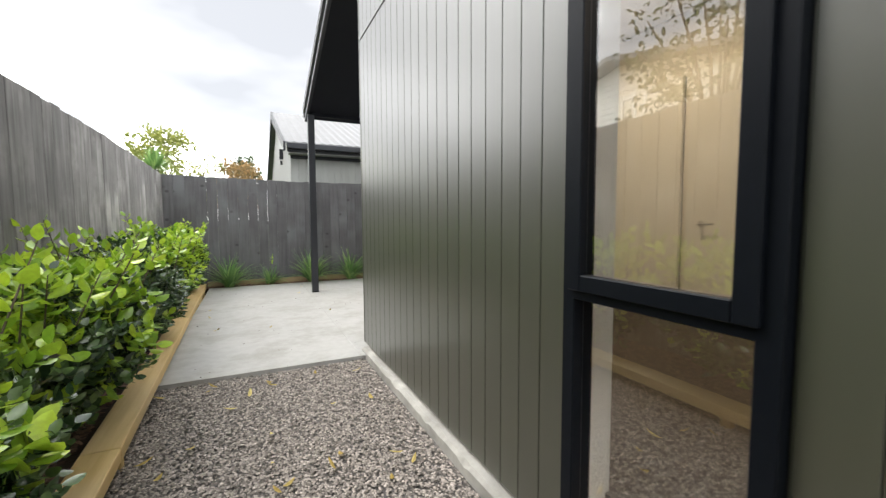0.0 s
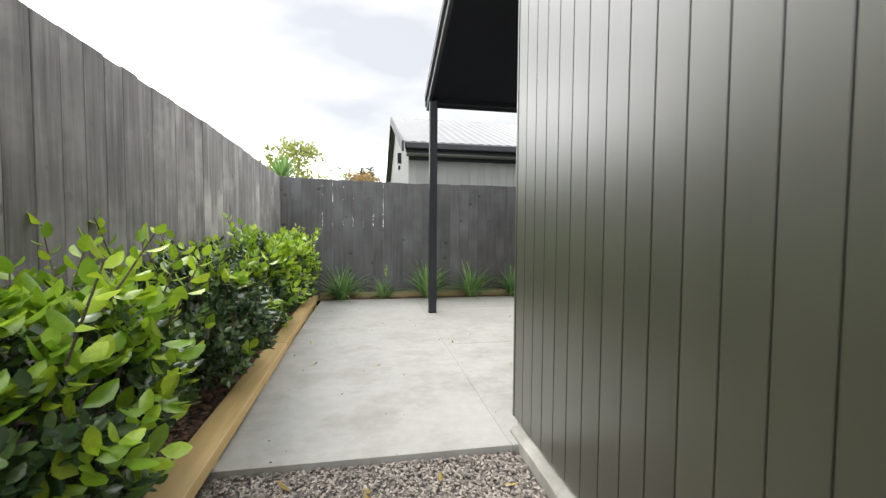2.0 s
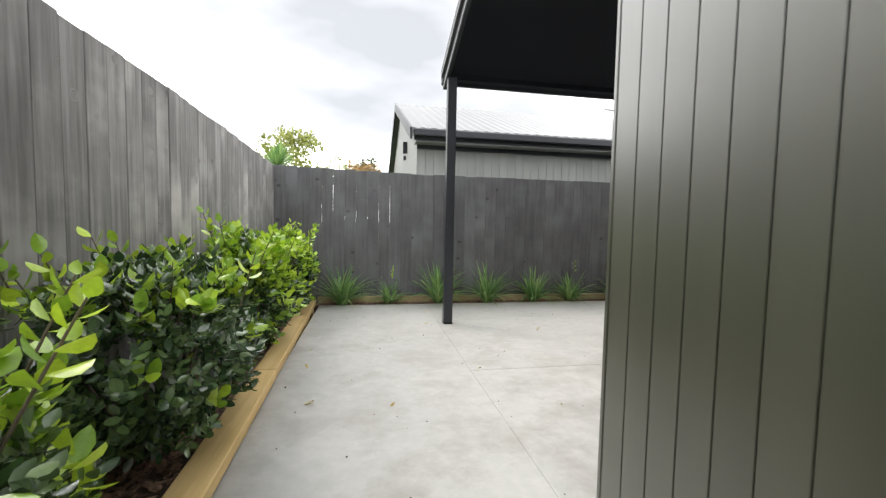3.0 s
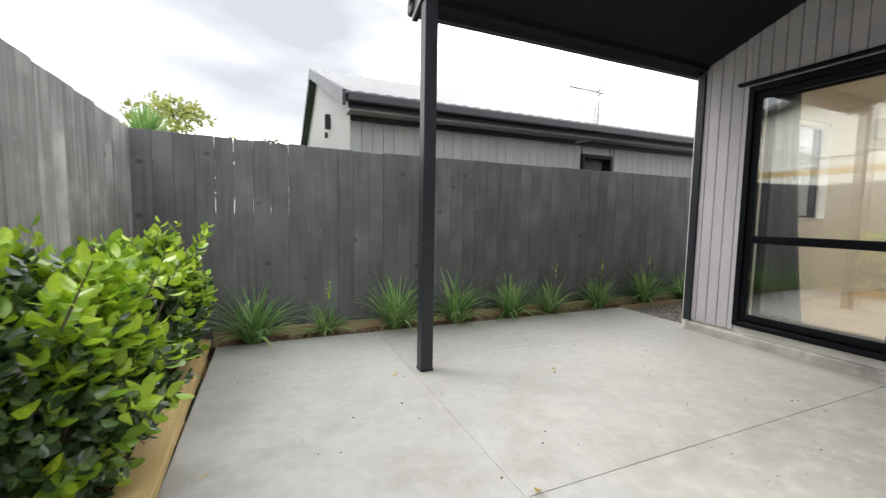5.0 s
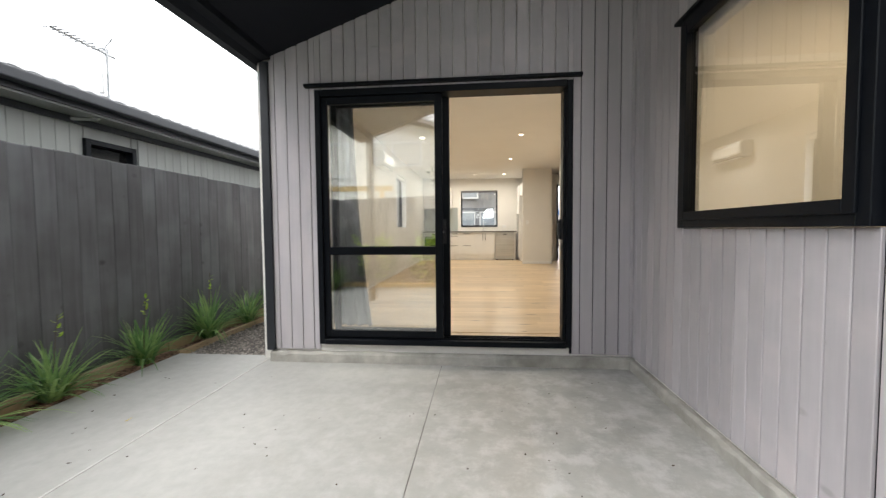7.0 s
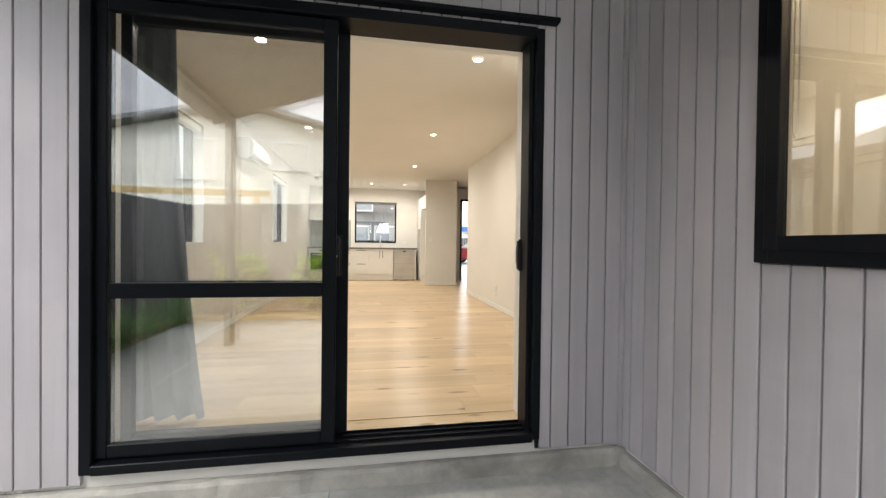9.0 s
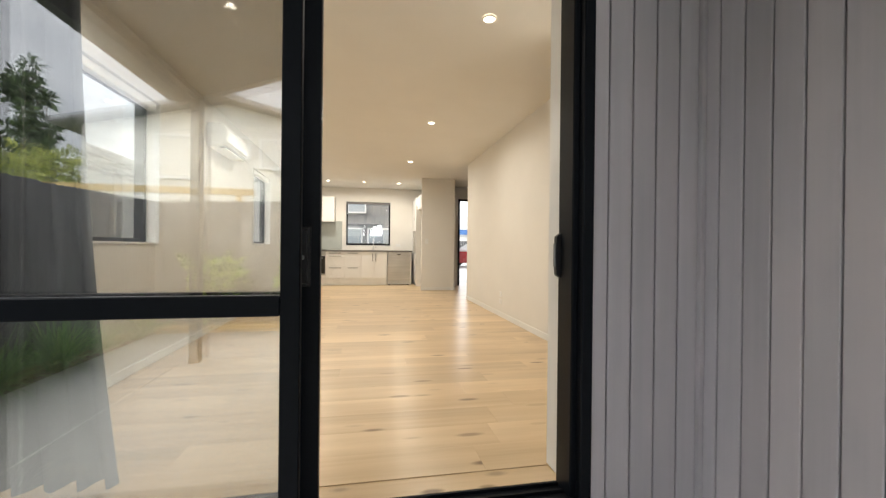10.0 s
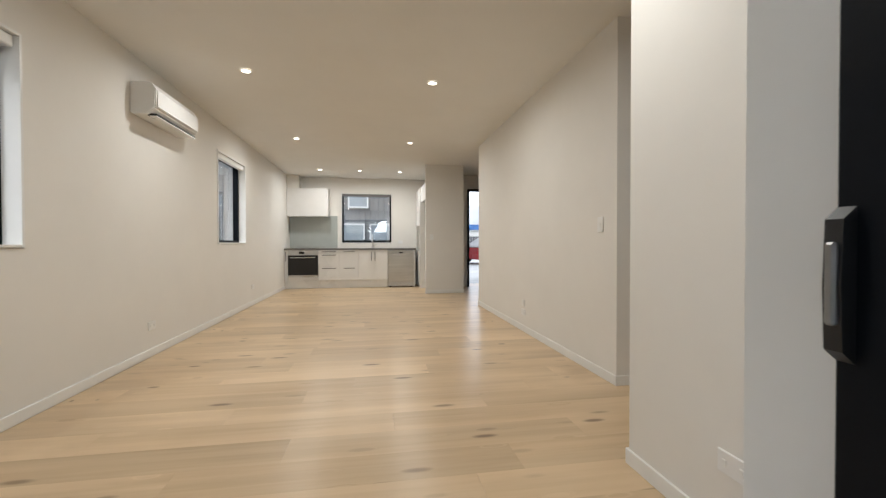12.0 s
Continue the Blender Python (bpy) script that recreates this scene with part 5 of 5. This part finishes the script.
# ---- living room things ----
def folds(bm, x_mid, y0, y1, z0, z1, waves, depth, spread):
    """A hanging cloth in soft folds, wider and flared at the hem."""
    n, rows = waves * 10, 14
    grid = []
    for r in range(rows + 1):
        v = r / rows
        row = []
        for k in range(n + 1):
            u = k / n
            flare = 1.0 + spread * v * v
            yy = y1 - (y1 - y0) * flare * u
            d = depth * (0.55 + 0.45 * v) * (math.sin(u * waves * 2 * math.pi + 0.5 * math.sin(3 * u + v)) + 0.25 * math.sin(u * waves * 4.3 * math.pi + 2 * v))
            row.append(bm.verts.new((x_mid + d, yy, z1 + (z0 - z1) * v)))
        grid.append(row)
    for r in range(rows):
        for k in range(n):
            bm.faces.new((grid[r][k], grid[r][k + 1], grid[r + 1][k + 1], grid[r + 1][k]))
    bmesh.ops.solidify(bm, geom=bm.faces[:], thickness=0.003)


curtain = thing("curtain", "long grey curtain drawn open beside the sliding door", "curtain", at=(0, 0, 0))
bm = bmesh.new()
folds(bm, XI + 0.12, 5.78, 6.22, FL + 0.025, 2.55, 6, 0.04, 0.35)
part("cloth", bm, CURTAIN, curtain, smooth=True)
bm = bmesh.new()
box(bm, XI + 0.09, XI + 0.14, 3.72, 6.33, 2.55, 2.6, bevel=0.008)
part("curtain_track", bm, GLOSSWHITE, curtain)

# heat pump
ac = thing("heat_pump", "white wall-mounted air conditioner high on the living room wall", "air conditioner", at=(7.32, YN, 2.27))
bm = bmesh.new()
prism(bm, [(0.0, 0.0), (-0.12, 0.0), (-0.185, 0.05), (-0.195, 0.2), (-0.155, 0.262), (0.0, 0.262)], 'x', 0, 0.8)
bmesh.ops.bevel(bm, geom=bm.edges[:], offset=0.008, segments=2, affect='EDGES')
part("housing", bm, PLASTIC, ac)
boxpart("front_panel", (0.02, 0.78, -0.2, -0.192, 0.06, 0.2), PLASTIC, ac, bevel=0.003)
boxpart("air_slot", (0.04, 0.76, -0.178, -0.11, -0.004, 0.012), ALU_DARK, ac, "dark air outlet slot")
boxpart("louvre", (0.04, 0.76, -0.18, -0.125, -0.012, -0.005), PLASTIC, ac)


def wall_plate(name, label, category, at, axis, sign, w=0.115, h=0.075, pips=2):
    """A switch or socket plate with its rockers."""
    root = thing(name, label, category, at=at)
    def b(u0, u1, d0, d1, z0, z1):
        lo, hi = sorted((sign * d0, sign * d1))
        return (u0, u1, lo, hi, z0, z1) if axis == 'y' else (lo, hi, u0, u1, z0, z1)
    boxpart("plate", b(-w / 2, w / 2, 0, 0.009, -h / 2, h / 2), PLASTIC, root, bevel=0.003)
    for k in range(pips):
        c = (k - (pips - 1) / 2) * w / max(pips, 1)
        boxpart("rocker", b(c - 0.008, c + 0.008, 0.009, 0.014, -0.012, 0.012), GLOSSWHITE, root, bevel=0.002)
    return root


wall_plate("power_socket", "white double power socket on the living room wall", "socket", (7.6, YN, 0.48), 'y', -1)
wall_plate("power_socket", "white double power socket near the kitchen", "socket", (10.6, YN, 0.51), 'y', -1)
wall_plate("light_switch", "white upright light switch beside the hall", "switch", (6.41, 2.788, 1.34), 'y', 1, 0.075, 0.115, 1)
wall_plate("power_socket", "white data socket low on the wall", "socket", (7.98, 2.788, 0.53), 'y', 1, 0.075, 0.075, 1)
wall_plate("power_socket", "white double power socket low on the wall", "socket", (7.98, 2.788, 0.43), 'y', 1, 0.11, 0.07)
wall_plate("power_socket", "white double power socket on the wall nib", "socket", (4.755, 3.318, 0.49), 'y', 1, 0.125, 0.075)
wall_plate("light_switch", "white light switch on the pantry partition", "switch", (11.58, 3.33, 1.33), 'x', -1, 0.075, 0.115, 2)
wall_plate("power_socket", "white power socket above the bench", "socket", (13.52, 5.42, 1.24), 'x', -1)
wall_plate("power_socket", "white power socket beside the kitchen window", "socket", (13.52, 3.83, 1.24), 'x', -1)

# ---- kitchen ----


def bar_handle(parent, x, y, z, length, upright):
    bm = bmesh.new()
    if upright:
        box(bm, x - 0.035, x - 0.025, y - 0.0085, y + 0.0085, z - length / 2, z + length / 2, bevel=0.003)
        for s in (-1, 1):
            box(bm, x - 0.027, x, y - 0.005, y + 0.005, z + s * length * 0.4 - 0.005, z + s * length * 0.4 + 0.005)
    else:
        box(bm, x - 0.035, x - 0.025, y - length / 2, y + length / 2, z - 0.0085, z + 0.0085, bevel=0.003)
        for s in (-1, 1):
            box(bm, x - 0.027, x, y + s * length * 0.4 - 0.005, y + s * length * 0.4 + 0.005, z - 0.005, z + 0.005)
    return part("handle", bm, HANDLE, parent, "brushed steel bar handle")


def base_unit(label, y0, y1, fronts):
    """A floor cabinet with its fronts: (y0, y1, z0, z1, handle) each."""
    root = thing("base_cabinet", label, "cabinet", group="kitchen base cabinets")
    boxpart("carcass", (KF + 0.02, 13.7, y0 + 0.001, y1 - 0.001, 0.385, 1.06), LAMINATE, root)
    boxpart("toe_kick", (KF + 0.05, KF + 0.066, y0 + 0.001, y1 - 0.001, FL, 0.385), LAMINATE, root)
    for a, b, c, d, h in fronts:
        f = boxpart("door" if d - c > 0.5 else "drawer_front", (KF, KF + 0.018, a + 0.0015, b - 0.0015, c + 0.0015, d - 0.0015), LAMINATE, root, bevel=0.0015)
        if h == 'top':
            bar_handle(f, KF, (a + b) / 2, d - 0.035, 0.3 if b - a > 0.42 else 0.24, False)
        elif h == 'left':
            bar_handle(f, KF, b - 0.04, d - 0.14, 0.2, True)
        elif h == 'right':
            bar_handle(f, KF, a + 0.04, d - 0.14, 0.2, True)
    return root


base_unit("narrow white base cabinet with an upright handle", 6.321, 6.393, ((6.321, 6.393, 0.39, 1.06, 'right'),))
base_unit("white three-drawer base cabinet with steel handles", 5.215, 5.675, ((5.215, 5.675, 0.985, 1.06, 'top'), (5.215, 5.675, 0.69, 0.985, 'top'), (5.215, 5.675, 0.39, 0.69, 'top')))
base_unit("white two-drawer base cabinet with steel handles", 4.805, 5.215, ((4.805, 5.215, 0.69, 1.06, 'top'), (4.805, 5.215, 0.39, 0.69, 'top')))
base_unit("white two-door sink cabinet with upright handles", 4.155, 4.805, ((4.48, 4.805, 0.39, 1.06, 'right'), (4.155, 4.48, 0.39, 1.06, 'left')))
oven = thing("oven", "built-in steel oven with a black glass door", "oven")
boxpart("body", (KF + 0.015, 13.48, 5.68, 6.315, 0.39, 1.06), LAMINATE, oven)
boxpart("toe_kick", (KF + 0.05, KF + 0.066, 5.677, 6.32, FL, 0.385), LAMINATE, oven)
boxpart("control_panel", (KF - 0.004, KF + 0.014, 5.683, 6.315, 0.95, 1.055), STEEL, oven, "brushed steel control strip", bevel=0.002)
odoor = boxpart("oven_door", (KF - 0.008, KF + 0.014, 5.683, 6.315, 0.47, 0.945), OVENGLASS, oven, "black glass door", bevel=0.003)
boxpart("door_trim", (KF - 0.01, KF - 0.0085, 5.683, 6.315, 0.47, 0.51), STEEL, odoor)
bm = bmesh.new()
tube(bm, [(KF - 0.05, 5.735, 0.9), (KF - 0.05, 6.265, 0.9)], 0.009, 8)
for yy in (5.765, 6.235):
    tube(bm, [(KF - 0.05, yy, 0.9), (KF - 0.008, yy, 0.9)], 0.006, 6)
part("handle", bm, STEEL, odoor, "steel bar handle")
boxpart("display", (KF - 0.0065, KF - 0.0045, 5.975, 6.085, 0.98, 1.03), OVENGLASS, oven, "small black display")
for yy in (5.795, 6.205):
    bm = bmesh.new()
    cyl(bm, 0.018, 0.02, pose(KF - 0.014, yy, 1.005, 0, 90, 0))
    part("knob", bm, STEEL, oven)
dw = thing("dishwasher", "brushed steel dishwasher under the bench", "dishwasher")
boxpart("body", (KF + 0.02, 13.48, 3.56, 4.145, FL + 0.02, 1.055), GALV, dw)
boxpart("door_panel", (KF - 0.004, KF + 0.018, 3.562, 4.143, 0.33, 0.955), STEEL, dw, bevel=0.003)
boxpart("control_strip", (KF - 0.004, KF + 0.018, 3.562, 4.143, 0.96, 1.055), STEEL, dw, bevel=0.003)
boxpart("display", (KF - 0.0065, KF - 0.0045, 3.805, 3.895, 0.99, 1.01), OVENGLASS, dw)
boxpart("toe_plate", (KF + 0.03, KF + 0.045, 3.562, 4.143, FL + 0.02, 0.325), ALU_DARK, dw)
boxpart("foot", (KF + 0.05, KF + 0.1, 3.585, 3.635, FL, FL + 0.02), ALU_DARK, dw)
boxpart("foot", (KF + 0.05, KF + 0.1, 4.065, 4.115, FL, FL + 0.02), ALU_DARK, dw)
ep = thing("end_panel", "white panel at the end of the bench", "panel")
boxpart("panel", (KF, 13.5, 3.535, 3.557, FL, 1.06), LAMINATE, ep)
bt = thing("benchtop", "speckled dark grey kitchen benchtop with a steel sink", "benchtop")
boxpart("slab", (KF - 0.02, 13.515, 3.5, 6.393, 1.062, 1.1), BENCH, bt, bevel=0.004)
boxpart("sink", (13.05, 13.4, 4.165, 4.735, 1.1005, 1.104), STEEL, bt, bevel=0.001)
tap = thing("kitchen_tap", "chrome gooseneck mixer tap beside the sink", "tap", at=(13.42, 4.495, 1.1))
bm = bmesh.new()
tube(bm, [(0, 0, 0), (0, 0, 0.22), (-0.03, 0, 0.29), (-0.1, 0, 0.31), (-0.17, 0, 0.28), (-0.18, 0, 0.22)], 0.013, 8)
part("spout", bm, STEEL, tap)
bm = bmesh.new()
cyl(bm, 0.024, 0.05, pose(0, 0, 0.025))
part("base", bm, STEEL, tap)
bm = bmesh.new()
tube(bm, [(0, -0.02, 0.06), (-0.02, -0.1, 0.09)], 0.008, 6)
part("lever", bm, STEEL, tap)
rh = thing("wall_cupboard", "white rangehood wall cupboard above the oven", "cupboard")
boxpart("carcass", (13.22, 13.51, 5.497, 6.393, 1.835, 2.465), LAMINATE, rh)
boxpart("door", (13.2, 13.218, 5.497, 6.393, 1.825, 2.465), LAMINATE, rh, bevel=0.002)
boxpart("vent_grille", (13.24, 13.48, 5.815, 6.315, 1.821, 1.834), STEEL, rh, "steel rangehood grille")
bh = thing("duct_boxing", "white plasterboard duct boxing over the cupboard", "boxing")
boxpart("boxing", (13.22, 13.515, 6.135, 6.393, 2.467, CH - 0.002), WHITE, bh)
sp = thing("splashback", "pale grey-green glass splashback behind the oven", "splashback")
boxpart("sheet", (13.5, 13.516, 5.315, 6.393, 1.105, 1.86), SPLASH, sp)
ct = thing("cooktop", "flat black glass cooktop set in the bench", "cooktop")
boxpart("glass_top", (13, 13.42, 5.715, 6.285, 1.1005, 1.107), OVENGLASS, ct, bevel=0.002)
pt = thing("pantry_cabinet", "tall white pantry cabinet with a steel handle", "cabinet")
boxpart("carcass", (12.56, 13.515, 2.785, 3.44, FL, 2.45), LAMINATE, pt)
bm = bmesh.new()
box(bm, 12.565, 12.9, 3.441, 3.46, FL + 0.1, 2.44, bevel=0.002)
pd = part("door", bm, LAMINATE, pt)
bm = bmesh.new()
box(bm, 12.6, 12.612, 3.38, 3.52, 1.05, 1.6, bevel=0.003)
part("handle", bm, STEEL, pd, "long steel handle")
fr = thing("fridge_cupboard", "white cupboard over the empty fridge alcove", "cupboard")
boxpart("carcass", (11.69, 12.555, 2.785, 3.4, 2.12, 2.45), LAMINATE, fr)
boxpart("door", (11.69, 12.555, 3.401, 3.42, 2.12, 2.45), LAMINATE, fr, bevel=0.002)

# ---- bedroom and front door ----
for name, label, y0, y1, yy in (("wardrobe_door", "plain white wardrobe door with a steel lever handle", 1.4, 2.19, 2.06), ("bedroom_door", "plain white bedroom door with a steel lever handle", 2.25, 3.11, 3.04)):
    bd = thing(name, label, "door")
    d = boxpart("leaf", (BX - 0.045, BX - 0.008, y0, y1, FL + 0.01, FL + 2.03), GLOSSWHITE, bd, bevel=0.003)
    bm = bmesh.new()
    tube(bm, [(BX - 0.045, yy, 1.03), (BX - 0.09, yy, 1.03), (BX - 0.09, yy - 0.11, 1.03)], 0.009, 8)
    cyl(bm, 0.026, 0.008, pose(BX - 0.049, yy, 1.03, 0, 90, 0))
    part("lever_handle", bm, STEEL, d, "steel lever handle")
fd = thing("door_2", "open front doorway with a slim black frame", "doorway", kind="structure")
bm = bmesh.new()
for y0, y1, z0, z1 in ((1.302, 1.345, FL, 2.448), (2.305, 2.348, FL, 2.448), (1.345, 2.305, 2.405, 2.448)):
    box(bm, 12.66, 12.82, y0, y1, z0, z1, bevel=0.003)
part("door_frame", bm, ALU, fd)
bm = bmesh.new()
box(bm, 12.83, 13.7, 1.29, 1.335, FL, 2.4, bevel=0.003)
part("leaf", bm, ALU, fd, "black front door standing open")

# ---- in front of the house ----
bm = bmesh.new()
box(bm, 12.8, 60, -30, 2.3, -0.12, 0.1)
box(bm, 13.9, 60, 2.3, 30, -0.12, -0.02)
structure("driveway", bm, DRIVE, "pale concrete driveway in front of the houses", "driveway")
fb = thing("facing_house", "two-storey house clad in ribbed grey metal", "house")
bm = bmesh.new()
box(bm, 21.06, 28, 1.2, 12, -0.1, 6.2)
fw = part("wall", bm, FACADE, fb)
bm = bmesh.new()
prism(bm, [(0.0, -0.03), (0.0, 0.03), (-0.03, 0.018), (-0.03, -0.018)], 'z', 0, 1)
rib_mesh = mesh_of("rib", bm, FACADE)
for k in range(54):
    piece("rib", rib_mesh, fw, (21.06, 1.25 + 0.2 * k, 2.0), (1, 1, 4.2))
for y0, y1, z0, z1 in ((4.75, 5.5, 2.75, 3.6), (2.2, 3.0, 2.75, 3.6), (4.9, 6.0, 1.2, 2.0), (3.0, 4.6, 1.1, 2.0)):
    wn_ = boxpart("window", (20.98, 21.02, y0, y1, z0, z1), WINPALE, fb)
    bm = bmesh.new()
    frame_ring(bm, 'x', 20.94, 21.03, y0 - 0.05, y1 + 0.05, z0 - 0.05, z1 + 0.05, 0.07)
    part("frame", bm, GLOSSWHITE, wn_)
ff = thing("front_fence", "dark slatted fence across the driveway", "fence")
for k in range(24):
    boxpart("slat", (20.0, 20.03, 2.4 + k * 0.2, 2.57 + k * 0.2, -0.02, 1.35), ALU, ff)
ff = thing("boundary_fence", "dark paling fence at the end of the driveway", "fence")
for k in range(40):
    boxpart("paling", (34, 34.03, -9 + k * 0.2, -8.82 + k * 0.2, 0.1, 1.75), FENCE_B, ff)
sh = thing("blue_shed", "far shed with a blue painted roof edge", "shed")
boxpart("wall", (38, 44, -12, 1.0, 0.1, 2.4), WEATHERBOARD, sh)
boxpart("roof", (37.8, 44.2, -12.2, 1.2, 2.4, 2.85), BLUE, sh)


def parked_car(x, y, turn):
    root = thing("parked_car", "red hatchback car parked on the driveway", "car", at=(x, y, 0.1))
    root.rotation_euler = (0, 0, turn)
    bm = bmesh.new()
    prism(bm, [(-2.0, 0.25), (-2.05, 0.6), (-1.95, 0.85), (1.0, 0.9), (1.9, 0.72), (2.05, 0.5), (2.0, 0.25)], 'y', -0.82, 0.82)
    bmesh.ops.bevel(bm, geom=bm.edges[:], offset=0.05, segments=2, affect='EDGES')
    part("body", bm, CARRED, root)
    bm = bmesh.new()
    prism(bm, [(-1.9, 0.86), (-1.5, 1.38), (0.2, 1.42), (1.0, 0.9)], 'y', -0.7, 0.7)
    bmesh.ops.bevel(bm, geom=bm.edges[:], offset=0.05, segments=2, affect='EDGES')
    # opaque white on the cabin stands for sky reflected in glass and roof
    part("cabin", bm, CABIN_REFLECTION, root, "glass and roof, sky reflection put in as white")
    for sx in (-1.3, 1.3):
        for sy in (-0.8, 0.8):
            bm = bmesh.new()
            cyl(bm, 0.31, 0.2, pose(sx, sy, 0.31, 90, 0, 0), n=24)
            wh = part("wheel", bm, RUBBER, root)
            bm = bmesh.new()
            cyl(bm, 0.19, 0.215, pose(sx, sy, 0.31, 90, 0, 0), n=20)
            part("rim", bm, GALV, wh)
    for sy in (-0.62, 0.62):
        boxpart("tail_light", (-2.07, -2.0, sy - 0.12, sy + 0.12, 0.6, 0.78), CARRED, root)
    return root


parked_car(25.0, -1.5, radians(60))

# ---- floor planks ----
bm = bmesh.new()
box(bm, -0.1139, 0.1139, 0, 1, -0.011, 0.0)
plank_mesh = mesh_of("plank", bm, OAK)
rg = random.Random(5)
x = XI + 0.11
row = 0
while x < 12.9:
    y_lo = 2.77 if 6.3 < x < 9.9 else 2.0
    yy = y_lo - rg.uniform(0.1, 1.3)
    while yy < YN - 0.013:
        a, b = max(yy, y_lo), min(yy + 1.5, YN - 0.013)
        if b - a > 0.04:
            piece("plank", plank_mesh, floor, (x, a + 0.0003, FL), (1, b - a - 0.0006, 1))
        yy += 1.5
    x += 0.2282
